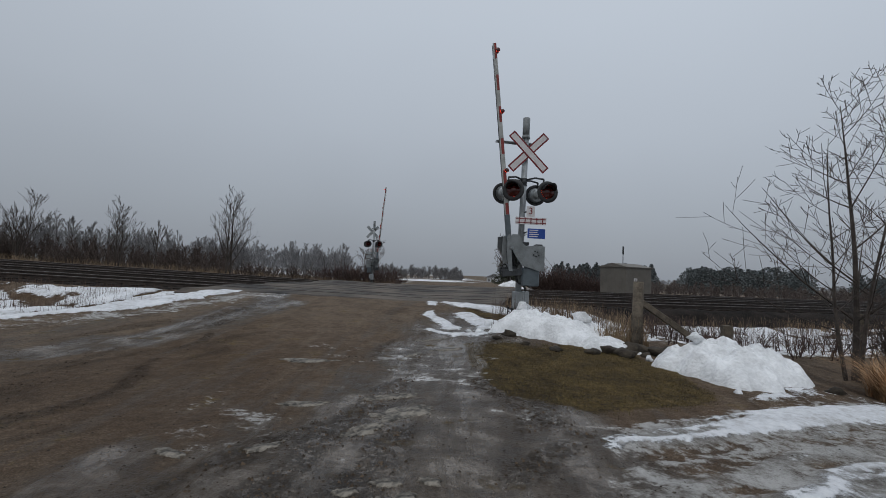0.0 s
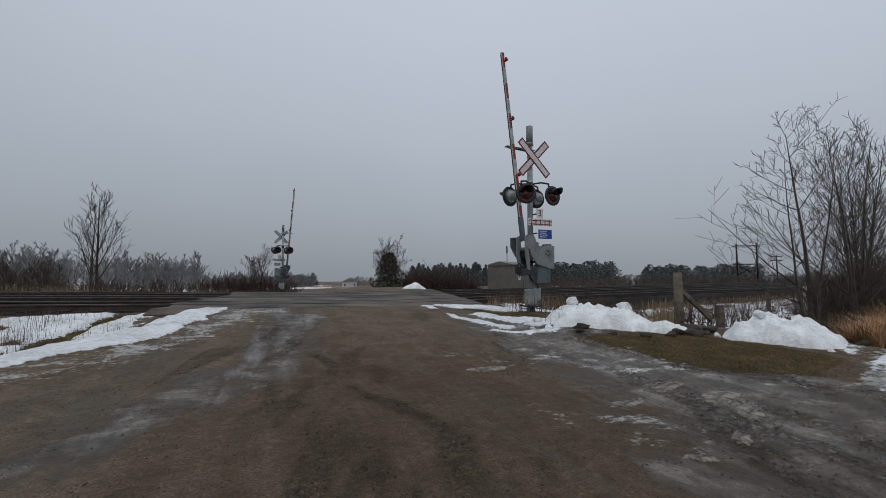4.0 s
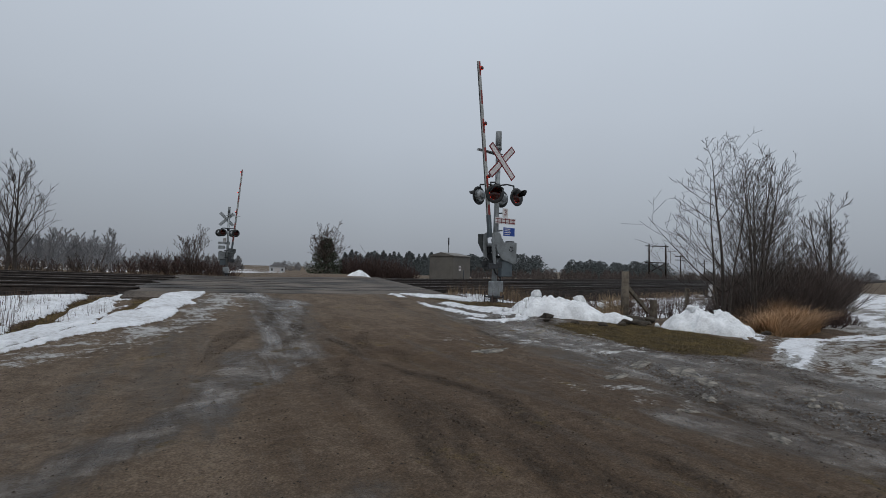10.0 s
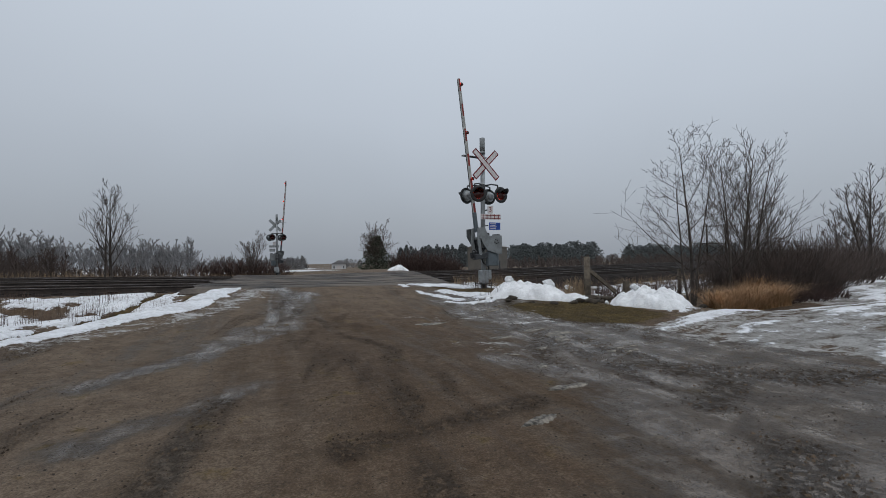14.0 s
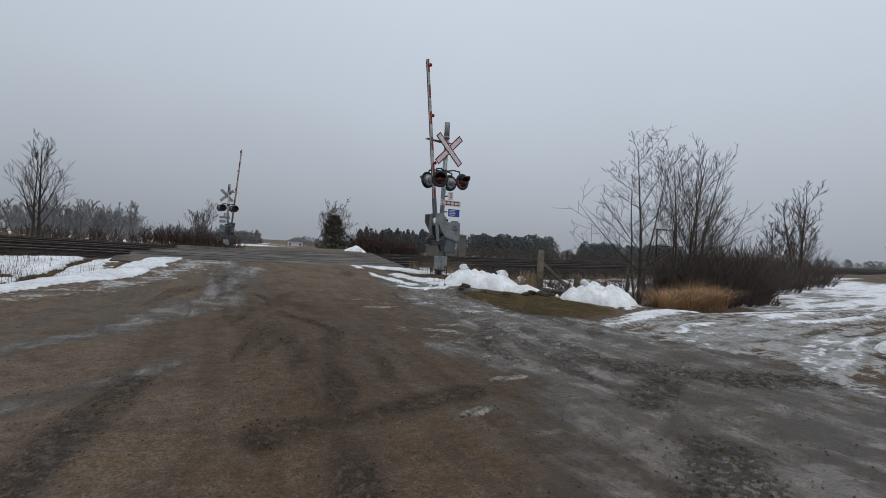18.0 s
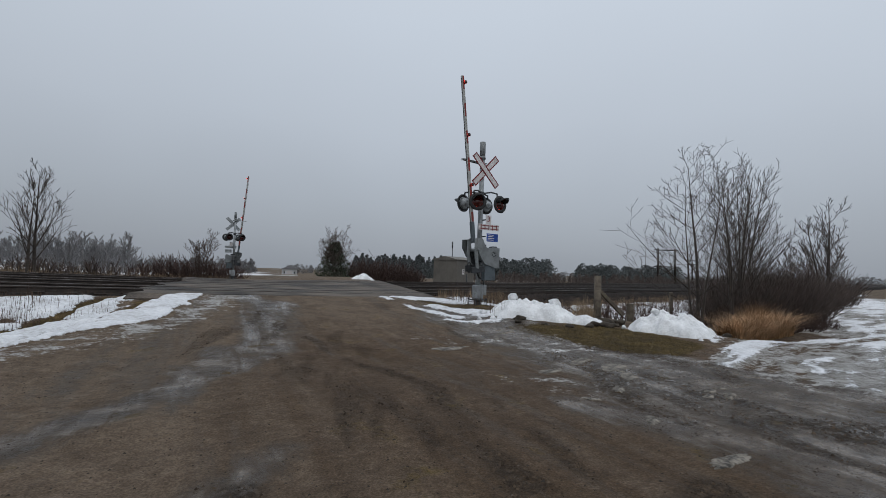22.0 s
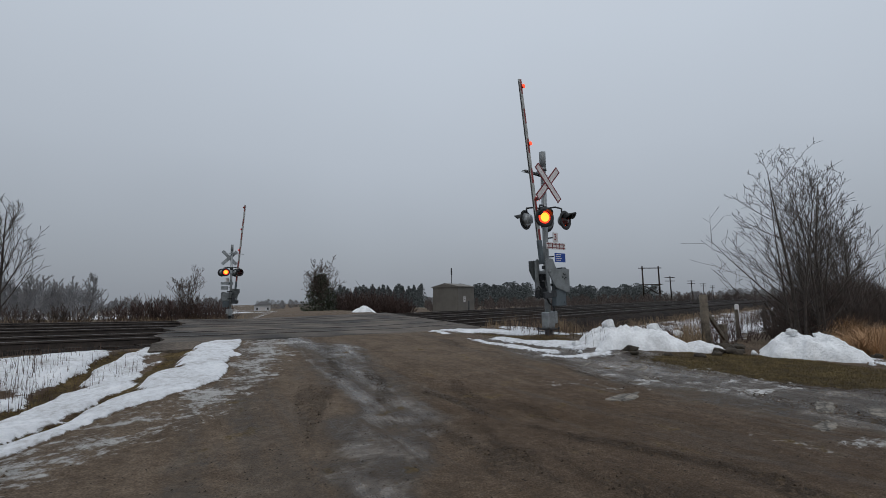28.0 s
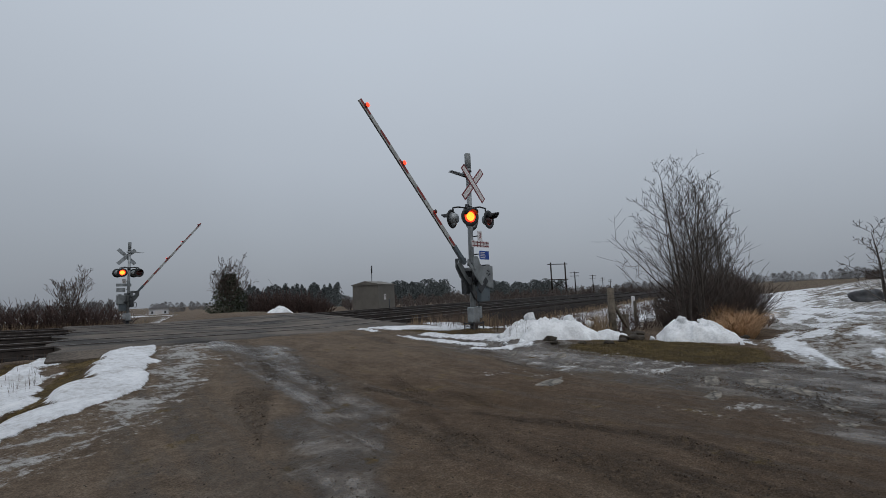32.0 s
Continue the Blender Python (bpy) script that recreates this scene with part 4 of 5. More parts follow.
    box(bm, -0.50, yb, 0.0, 0.60, 0.09, 0.12, bev=0.012)
    part("arm_socket", bm, M_BOX, arm, "blue-grey steel socket at the arm's foot")
    n_seg = 11
    L0, L1 = -0.70, -reach
    for k in range(n_seg):
        a, b = L0 + (L1 - L0) * k / n_seg, L0 + (L1 - L0) * (k + 1) / n_seg
        w = 0.112 - 0.035 * k / n_seg
        bm = bmesh.new()
        box(bm, (a + b) / 2, yb, 0.0, abs(b - a), 0.048, w)
        board = part("arm_board", bm, M_ALU, arm)
        if k % 2 == 0:
            bm = bmesh.new()
            for sy in (-0.0255, 0.0255):
                box(bm, (a + b) / 2, yb + sy, 0.012, abs(b - a) * 0.98, 0.003, w * 0.66)
            part("reflective_stripe", bm, M_RED, board, "red reflective sheeting")
    bm = bmesh.new()
    box(bm, (L0 + L1) / 2, yb - 0.012, -0.060, abs(L1 - L0) * 0.97, 0.012, 0.012)
    part("arm_cable", bm, M_BLACK, arm)
    arm_lamps = []
    for d in (0.18 - reach, 1.65 - reach, 3.05 - reach):
        bm = bmesh.new()
        tube(bm, (d, yb - 0.05, 0.055), (d, yb + 0.05, 0.055), 0.05, 0.05, 14)
        box(bm, d, yb, 0.03, 0.07, 0.06, 0.03)
        lamp = part("arm_lamp", bm, M_RED, arm, "small red arm lamp")
        ins = lens_mesh("arm_lens", 0.052, arm, pose(d, yb - 0.056, 0.062), "", M_GLOWR)
        ins["label"] = "small red lens"
        arm_lamps.append(ins)
    bm = bmesh.new()
    for k in range(3):
        box(bm, 0.50 + 0.03 * k, -0.20 + 0.012 * k, -0.05, 0.05, 0.03, 0.34, bev=0.006)
    box(bm, 0.55, -0.185, -0.03, 0.16, 0.05, 0.46, bev=0.01)
    box(bm, 0.50, 0.10, -0.03, 0.18, 0.05, 0.42, bev=0.01)
    part("counterweight", bm, M_DARK, arm, "stacked steel counterweights")
    return sig, names, arm, arm_lamps


NEAR_AT, FAR_AT = (1.80, 10.48), (-3.97, 25.35)
near_signal = build_signal(pose(NEAR_AT[0], NEAR_AT[1], 0.20, 0, 0, 6), "grey steel crossing signal with crossbuck, red lamps, striped gate arm", 0.07)
far_signal = build_signal(pose(FAR_AT[0], FAR_AT[1], 0.50, 0, 0, 186) @ Matrix.Scale(0.735, 4), "grey crossing signal beyond the tracks with crossbuck and gate arm", 0.0, 5.9, False)

# ---------------------------------------------------------------- bare trees, brush, weeds


def limb(verts, faces, a, b, r1, r2, seg):
    d = (b - a)
    if d.length < 1e-5:
        return
    q = d.to_track_quat("Z", "Y")
    base = len(verts)
    for p, r in ((a, r1), (b, r2)):
        for i in range(seg):
            t = 2 * math.pi * i / seg
            v = p + q @ Vector((r * math.cos(t), r * math.sin(t), 0))
            verts.append((v.x, v.y, v.z))
    for i in range(seg):
        j = (i + 1) % seg
        faces.append((base + i, base + j, base + seg + j, base + seg + i))


def grow(verts, faces, rng, p, d, length, r, level, depth, spread, up, thin):
    """One limb of three bent pieces, with its side limbs."""
    pieces = 4 if level < 2 else 3
    q, dirn = p.copy(), d.copy()
    for k in range(pieces):
        dirn = (dirn + Vector((rng.uniform(-1, 1), rng.uniform(-1, 1), rng.uniform(-0.4, 0.7) * up)) * 0.16).normalized()
        nq = q + dirn * length / pieces
        ra, rb = r * (1 - 0.75 * k / pieces), r * (1 - 0.75 * (k + 1) / pieces)
        limb(verts, faces, q, nq, max(ra, thin), max(rb, thin), 6 if level == 0 else (4 if level == 1 else 3))
        if level < depth and (k > 0 or level > 0):
            for s in range(rng.choice((1, 2, 2)) if level < depth - 1 else rng.choice((1, 2, 3))):
                ax = Vector((rng.uniform(-1, 1), rng.uniform(-1, 1), rng.uniform(-0.2, 0.5))).normalized()
                nd = (dirn + ax * spread * rng.uniform(0.6, 1.2) + Vector((0, 0, 0.25 * up))).normalized()
                grow(verts, faces, rng, q.lerp(nq, rng.random()), nd, length * rng.uniform(0.36, 0.58), max(rb * 0.6, thin), level + 1, depth, spread, up, thin)
        q = nq


def branch(verts, faces, rng, p, d, length, r, level, depth, wide, thin, rise):
    """A long straight limb that bends a little upward, with side limbs spiralling round it, longest low down."""
    pieces = (9, 6, 4, 2)[level]
    q, dirn, turn = p.copy(), d.copy(), rng.uniform(0, 6.28)
    for k in range(pieces):
        s = (k + 1) / pieces
        j = (0.045, 0.06, 0.06, 0.05)[level]
        dirn = (dirn + Vector((rng.uniform(-j, j), rng.uniform(-j, j), rng.uniform(-j, j) + rise * (0.0, 0.075, 0.08, 0.06)[level]))).normalized()
        nq = q + dirn * length / pieces
        limb(verts, faces, q, nq, max(r * (1 - 0.9 * k / pieces), thin), max(r * (1 - 0.9 * s), thin), (7, 5, 3, 3)[level])
        if level < depth and s > (0.20, 0.25, 0.3, 1)[level]:
            for c in range((rng.choice((1, 2, 2)), 1 if rng.random() < 0.85 else 2, 1, 0)[level]):
                turn += 2.4 + rng.uniform(-0.6, 0.6)
                side = dirn.orthogonal()
                side.rotate(Matrix.Rotation(turn, 3, dirn))
                a = wide * rng.uniform(0.75, 1.2) * (1.25 - 0.35 * s, 1.0, 0.95, 0)[level]
                nd = (dirn * math.cos(a) + side * math.sin(a) + Vector((0, 0, 0.08 * rise))).normalized()
                ln = length * ((0.60 - 0.42 * s) * rng.uniform(0.7, 1.25), (0.62 - 0.36 * s) * rng.uniform(0.5, 1.15), rng.uniform(0.35, 0.7), 0)[level]
                branch(verts, faces, rng, q.lerp(nq, rng.random()), nd, ln, max(r * (1 - 0.8 * s) * 0.48, thin), level + 1, depth, wide, thin, rise)
        q = nq


def fine_tree(x, y, height, label, seed, stems=1, depth=3, wide=0.62, radius=0.06, thin=0.005, fan=0.12, group="", z=None, mat_=None, rise=1.0, name="bare_tree"):
    rng = random.Random(seed)
    z = gz(x, y) if z is None else z
    ob = thing(name, Matrix.Translation((x, y, z - 0.03)), label, "tree", group)
    for s in range(stems):
        verts, faces = [], []
        a = 6.283 * (s + rng.random() * 0.5) / stems
        f = fan * rng.uniform(0.5, 1.2) if stems > 1 else fan
        d = Vector((math.cos(a) * f, math.sin(a) * f, 1)).normalized()
        off = Vector((math.cos(a), math.sin(a), 0)) * (radius * 1.2 if stems > 1 else 0)
        k = 1.0 if s == 0 else rng.uniform(0.72, 0.97)
        branch(verts, faces, rng, off + Vector((0, 0, -0.08)), d, height * k, radius * (1 if s == 0 else rng.uniform(0.6, 0.9)), 0, depth, wide, thin, rise)
        raw("stem" if stems > 1 else "trunk", verts, faces, mat_ or M_BARK, ob)
    return ob


def bare_tree(name, x, y, height, label, seed, stems=1, depth=3, spread=0.7, mat_=None, radius=0.06, thin=0.006, fan=0.25, group="", z=None, category="tree"):
    rng = random.Random(seed)
    z = gz(x, y) if z is None else z
    ob = thing(name, Matrix.Translation((x, y, z - 0.03)), label, category, group)
    for s in range(stems):
        verts, faces = [], []
        a = 2 * math.pi * (s + rng.random() * 0.6) / max(stems, 1)
        d = Vector((math.cos(a) * fan * rng.uniform(0.4, 1.2), math.sin(a) * fan * rng.uniform(0.4, 1.2), 1)).normalized()
        off = Vector((math.cos(a), math.sin(a), 0)) * (0.12 * stems ** 0.5 if stems > 1 else 0)
        grow(verts, faces, rng, off + Vector((0, 0, -0.05)), d, height * rng.uniform(0.72, 0.95), radius * rng.uniform(0.7, 1.1), 0, depth, spread, 0.6, thin)
        raw("stem" if stems > 1 else "trunk", verts, faces, mat_ or M_BARK, ob)
    return ob


def brush(name, spots, height, label, seed, mat_=None, per=60, radius=0.8, thin=0.006, category="bush", group="", depth=1):
    """A thicket: many thin upright twigs that fork."""
    rng = random.Random(seed)
    cx, cy = sum(s[0] for s in spots) / len(spots), sum(s[1] for s in spots) / len(spots)
    ob = thing(name, Matrix.Translation((cx, cy, gz(cx, cy))), label, category, group)
    for sx, sy, k in spots:
        verts, faces = [], []
        z0 = gz(sx, sy) - gz(cx, cy)
        for i in range(per):
            a, q = rng.uniform(0, 2 * math.pi), radius * math.sqrt(rng.random())
            p = Vector((sx - cx + q * math.cos(a), sy - cy + q * math.sin(a), z0 - 0.05))
            d = Vector((math.cos(a) * q / radius * 0.5 + rng.uniform(-0.3, 0.3), math.sin(a) * q / radius * 0.5 + rng.uniform(-0.3, 0.3), 1)).normalized()
            grow(verts, faces, rng, p, d, height * k * rng.uniform(0.45, 1.0) * (1 - 0.35 * (q / radius) ** 2), 0.013, 1, 1 + depth, 0.75, 0.5, thin)
        raw("thicket", verts, faces, mat_ or M_TWIG, ob)["kind"] = "stuff"
    return ob


def blades(name, fn, count, hmin, hmax, material, label, seed, category="grass", width=0.006, droop=0.5, seg=3):
    """Thin bent blades scattered by fn(rng) -> x, y or None."""
    rng = random.Random(seed)
    verts, faces = [], []
    pts = []
    while len(pts) < count:
        p = fn(rng)
        if p:
            pts.append(p)
    zs = ground_height(np.array([p[0] for p in pts]), np.array([p[1] for p in pts]))[0]
    for (x, y, *k), z in zip(pts, zs):
        h = rng.uniform(hmin, hmax) * (k[0] if k else 1.0)
        a, dr = rng.uniform(0, 2 * math.pi), rng.uniform(0.1, 1.0) * droop * h
        ca, sa = math.cos(a), math.sin(a)
        b = len(verts)
        for i in range(seg + 1):
            t = i / seg
            w = width * (1 - t * 0.85)
            ox, oz = dr * t * t, h * (t - 0.25 * droop * t * t)
            verts += [(x + ca * ox - sa * w, y + sa * ox + ca * w, z + oz - 0.02), (x + ca * ox + sa * w, y + sa * ox - ca * w, z + oz - 0.02)]
        for i in range(seg):
            q = b + 2 * i
            faces.append((q, q + 1, q + 3, q + 2))
    ob = raw(name, verts, faces, material)
    return tagged(ob, label, category, kind="stuff")


def disc(cx, cy, rx, ry):
    def fn(rng):
        a, q = rng.uniform(0, 2 * math.pi), math.sqrt(rng.random())
        return cx + rx * q * math.cos(a), cy + ry * q * math.sin(a), 1.1 - 0.5 * q * q
    return fn


def along(n0, n1, u0, u1, keep=1.0):
    def fn(rng):
        n, u = rng.uniform(n0, n1), rng.uniform(u0, u1)
        p = TS * u + TN * n
        r = p.x * RN.x + p.y * RN.y
        if ROAD_L - 0.6 < r < ROAD_R + 0.6:
            return None
        if rng.random() > keep or vnoise(np.array([p.x * 0.9]), np.array([p.y * 0.9]), 8)[0] < rng.random() * 0.9:
            return None
        return p.x, p.y
    return fn


# ---------------------------------------------------------------- snow heaps, fence, stones


def snow_heap(name, cx, cy, rx, ry, h, turn, seed, label, soil=0.0):
    n, m = 56, 150
    verts, faces = [], []
    ca, sa = math.cos(radians(turn)), math.sin(radians(turn))
    rr, tt = np.meshgrid(np.linspace(0, 1, n), np.linspace(0, 2 * np.pi, m, endpoint=False), indexing="ij")
    edge = 1 + 0.7 * (fbm(np.cos(tt) * 1.6 + seed, np.sin(tt) * 1.6 + 9, seed) - 0.5) + 0.22 * (fbm(np.cos(tt) * 6 + seed, np.sin(tt) * 6, seed + 3) - 0.5)
    lx, ly = rr * np.cos(tt) * rx * edge, rr * np.sin(tt) * ry * edge
    X, Y = cx + lx * ca - ly * sa, cy + lx * sa + ly * ca
    prof = (1 - rr ** 3.4) ** 0.9
    lump = 0.30 + 1.05 * fbm(X * 1.3 + seed, Y * 1.3, seed + 5) + 0.50 * (fbm(X * 4.0, Y * 4.0, seed + 7) - 0.5) + 0.24 * np.abs(fbm(X * 8, Y * 8, seed + 9, 3) - 0.5) + 0.20 * (fbm(X * 15, Y * 15, seed + 11, 2) - 0.5)
    Z = ground_height(X.ravel(), Y.ravel())[0].reshape(X.shape) - 0.03 + h * prof * lump + 0.03 * (1 - rr) ** 0.3
    base = gz(cx, cy)
    for i in range(n):
        for j in range(m):
            verts.append((X[i, j] - cx, Y[i, j] - cy, Z[i, j] - base))
    for i in range(n - 1):
        for j in range(m):
            a, b = i * m + j, i * m + (j + 1) % m
            faces.append((a, a + m, b + m, b))
    ob = raw(name, verts, faces, M_SNOW, None, smooth=True)
    ob.location = (cx, cy, base)
    return tagged(ob, label, "snowbank", "ploughed snowbanks")


def lump_stone(name, x, y, r, material, label, seed, flat=0.6, group="", category="stone"):
    bm = bmesh.new()
    bmesh.ops.create_icosphere(bm, subdivisions=2, radius=r)
    rng = random.Random(seed)
    o = Vector((rng.random() * 50, rng.random() * 50, 0))
    for v in bm.verts:
        k = 0.7 + 0.6 * noise.noise(v.co / r * 1.3 + o)
        v.co = Vector((v.co.x * k * rng.uniform(0.95, 1.05), v.co.y * k, v.co.z * k * flat))
    ob = mesh_object(name, bm, material, smooth=True)
    ob.location = (x, y, gz(x, y) + r * flat * 0.25)
    ob.rotation_euler = (0, 0, rng.uniform(0, 6))
    return tagged(ob, label, category, group)


snow_heap("snowbank", 2.05, 8.25, 1.15, 0.85, 0.36, -28, 3, "lumpy white heap of ploughed snow by the signal")
snow_heap("snowbank", 3.76, 5.83, 0.88, 0.78, 0.42, -15, 8, "dirty rounded heap of ploughed snow by the fence post")
snow_heap("snowbank", 4.1, 0.75, 0.27, 0.22, 0.17, 20, 25, "small grey-white lump of snow on the lane")
snow_heap("snowbank", 2.75, 7.15, 0.55, 0.40, 0.20, -30, 14, "small broken snow heap mixed with soil")
snow_heap("snowbank", 5.15, 31.0, 1.35, 0.9, 0.36, 10, 21, "smooth far heap of snow beside the road")
for k, (x, y, r) in enumerate(((2.62, 6.86, 0.20), (2.95, 6.95, 0.16), (2.30, 6.70, 0.14), (3.10, 6.70, 0.12), (1.35, 7.05, 0.10), (1.75, 6.72, 0.12), (0.95, 7.45, 0.10), (4.55, 5.15, 0.13), (3.02, 6.98, 0.27), (2.78, 6.66, 0.20), (3.32, 6.86, 0.22), (3.55, 7.0, 0.18), (2.5, 7.35, 0.18), (1.2, 7.7, 0.16))):
    lump_stone("soil_clod", x, y, r, M_SOIL, "dark clod of ploughed-up earth", 60 + k, 0.6, "earth clods", "earth")
for k, (x, y, r) in enumerate(((3.02, 6.42, 0.085), (0.55, 8.35, 0.07), (0.72, 8.05, 0.09), (3.42, 5.05, 0.08), (3.25, 4.85, 0.06), (2.0, 9.25, 0.17), (0.95, 8.8, 0.12))):
    lump_stone("snow_chunk", x, y, r, M_SNOW, "loose chunk of snow", 90 + k, 0.8, "snow chunks", "snow")


def fence():
    f = thing("gate_post", Matrix.Translation((3.25, 7.40, gz(3.25, 7.4) - 0.1)), "weathered grey wooden gate post with a leaning brace", "fence post", "fence posts")
    bm = bmesh.new()
    tube(bm, (0, 0, 0), (0.02, 0.01, 1.20), 0.095, 0.082, 14)
    for v in bm.verts:
        v.co.x += 0.02 * noise.noise(v.co * 7)
        v.co.y += 0.02 * noise.noise(v.co * 7 + Vector((9, 0, 0)))
    part("post", bm, M_WOOD, f)
    bm = bmesh.new()
    d = Vector((1.15, 0.25, 0.22)) - Vector((0.08, 0.02, 0.86))
    m = Matrix.Translation((Vector((1.15, 0.25, 0.22)) + Vector((0.08, 0.02, 0.86))) / 2) @ d.to_track_quat("X", "Z").to_matrix().to_4x4()
    box(bm, 0, 0, 0, d.length, 0.06, 0.10, m, bev=0.008)
    part("brace", bm, M_WOOD, f, "slanting board nailed to the post")
    for x, y, h, s in ((5.15, 8.05, 0.52, 0.16), (9.0, 9.6, 0.9, 0.10), (13.0, 10.6, 0.9, 0.10)):
        p = thing("fence_stub", Matrix.Translation((x, y, gz(x, y) - 0.1)), "short dark sawn-off fence post", "fence post", "fence posts")
        bm = bmesh.new()
        box(bm, 0, 0, (h + 0.1) / 2, s, s * 0.8, h + 0.1, bev=0.012)
        part("post", bm, M_WOOD, p)


fence()
# knobs of snow thrown on top of the heaps
for x, y, z, r in ((1.55, 8.45, 0.42, 0.17), (2.55, 8.10, 0.36, 0.20), (3.0, 7.85, 0.27, 0.13), (3.40, 5.95, 0.42, 0.12), (4.10, 5.80, 0.34, 0.13)):
    kn = lump_stone("snow_chunk", x, y, r, M_SNOW, "rounded knob of snow on a heap", int(x * 100), 0.8, "snow chunks", "snow")
    kn.location.z = gz(x, y) + z

# white marker posts by the tracks
for x, y, h in ((17.2, 13.6, 1.05), (20.45, 31.0, 0.75), (20.95, 31.3, 0.75)):
    mk = thing("marker_post", Matrix.Translation((x, y, gz(x, y) - 0.05)), "short white marker post beside the tracks", "marker post", "white marker posts")
    bm = bmesh.new()
    box(bm, 0, 0, h / 2, 0.15, 0.15, h, bev=0.03)
    part("post", bm, M_WHITE, mk)


def equipment_shed(x, y, turn, s=1.0):
    z = gz(x, y)
    sh = thing("equipment_shed", pose(x, y, z, 0, 0, turn), "grey metal signal equipment shed with a small aerial", "shed")
    w, d, h = 2.5 * s, 2.2 * s, 2.35 * s
    bm = bmesh.new()
    box(bm, 0, 0, h / 2 + 0.12, w, d, h, bev=0.015)
    part("body", bm, M_SHED, sh)
    bm = bmesh.new()
    prism(bm, [(-d / 2 - 0.08, h + 0.12), (0, h + 0.40), (d / 2 + 0.08, h + 0.12), (d / 2 + 0.08, h + 0.06), (-d / 2 - 0.08, h + 0.06)], -w / 2 - 0.08, w / 2 + 0.08)
    bmesh.ops.rotate(bm, verts=bm.verts[:], cent=(0, 0, 0), matrix=Matrix.Rotation(radians(90), 3, "Z"))
    part("roof", bm, M_SHED, sh, "low metal gable roof")
    bm = bmesh.new()
    box(bm, w / 2 + 0.015, 0.0, h * 0.46 + 0.12, 0.03, 0.95, h * 0.86, bev=0.006)
    dr = part("door", bm, M_SHED, sh, "plain metal door")
    bm = bmesh.new()
    box(bm, w / 2 + 0.05, -0.35, h * 0.45, 0.05, 0.04, 0.16, bev=0.005)
    part("door_handle", bm, M_DARK, dr)
    for yy in (-0.85, 0.85):
        bm = bmesh.new()
        box(bm, w / 2 + 0.01, yy, h * 0.8, 0.03, 0.3, 0.22, bev=0.004)
        part("vent", bm, M_GREY, sh)
    bm = bmesh.new()
    box(bm, -0.35, -d / 2 - 0.012, h * 0.64, 0.34, 0.02, 0.44)
    sg = part("notice", bm, M_WHITE, sh, "white notice plate")
    for k in range(2):
        bm = bmesh.new()
        box(bm, -0.35, -d / 2 - 0.025, h * 0.68 - 0.12 * k, 0.16, 0.01, 0.07)
        part("text_line", bm, M_DARK, sg)
    bm = bmesh.new()
    tube(bm, (-0.3, 0, h + 0.2), (-0.3, 0, h + 1.1), 0.03, 0.03, 8)
    tube(bm, (-0.3, 0, h + 1.1), (-0.3, 0, h + 1.7), 0.06, 0.06, 8)
    part("aerial", bm, M_DARK, sh, "dark aerial on the roof")
    bm = bmesh.new()
    box(bm, 0, 0, 0.02, w + 0.2, d + 0.2, 0.24)
    part("plinth", bm, M_GALV, sh)
    bm = bmesh.new()
    tube(bm, (-0.7, -d / 2 - 0.6, -0.2), (-0.7, -d / 2 - 0.6, 1.5), 0.05, 0.05, 8)
    part("bollard", bm, M_DARK, sh)
    return sh


def far_house(x, y, turn, w, d, h, label, z=None):
    z = gz(x, y) if z is None else z
    ho = thing("house", pose(x, y, z, 0, 0, turn), label, "house", "far houses")
    bm = bmesh.new()
    box(bm, 0, 0, h / 2 - 0.5, w, d, h + 1.0)
    part("wall", bm, M_HOUSE, ho)
    bm = bmesh.new()
    prism(bm, [(-w / 2 - 0.4, h), (0, h + w * 0.28), (w / 2 + 0.4, h)], -d / 2 - 0.4, d / 2 + 0.4)
    part("roof", bm, M_ROOF, ho)
    bm = bmesh.new()
    box(bm, 0, -d / 2 - 0.02, h * 0.42, w * 0.34, 0.06, h * 0.72)
    part("door", bm, M_WHITE, ho)
    for s in (-0.33, 0.33):
        bm = bmesh.new()
        box(bm, w * s, -d / 2 - 0.02, h * 0.58, w * 0.1, 0.06, h * 0.28)
        part("window", bm, M_DARK, ho)
    return ho


def line_pole(x, y, h, label, double=False, arms=2):
    z = gz(x, y)
    po = thing("line_pole", pose(x, y, z, 0, 0, -20), label, "utility pole", "poles along the railway")
    xs = (-1.5, 1.5) if double else (0,)
    for sx in xs:
        bm = bmesh.new()
        tube(bm, (sx, 0, -0.5), (sx, 0, h), 0.15, 0.11, 8)
        part("pole", bm, M_TIE, po)
    for k in range(arms):
        bm = bmesh.new()
        w = 4.2 if double else 2.6
        box(bm, 0, 0.12, h - 0.3 - k * (h * 0.42 if double else 0.8), w, 0.12, 0.14)
        part("crossarm", bm, M_TIE, po)
    if double:
        bm = bmesh.new()
        for s in (1, -1):
            tube(bm, (-1.5 * s, 0.1, h * 0.28), (1.5 * s, 0.1, h * 0.52), 0.06, 0.06, 6)
        part("cross_brace", bm, M_TIE, po)
    return po




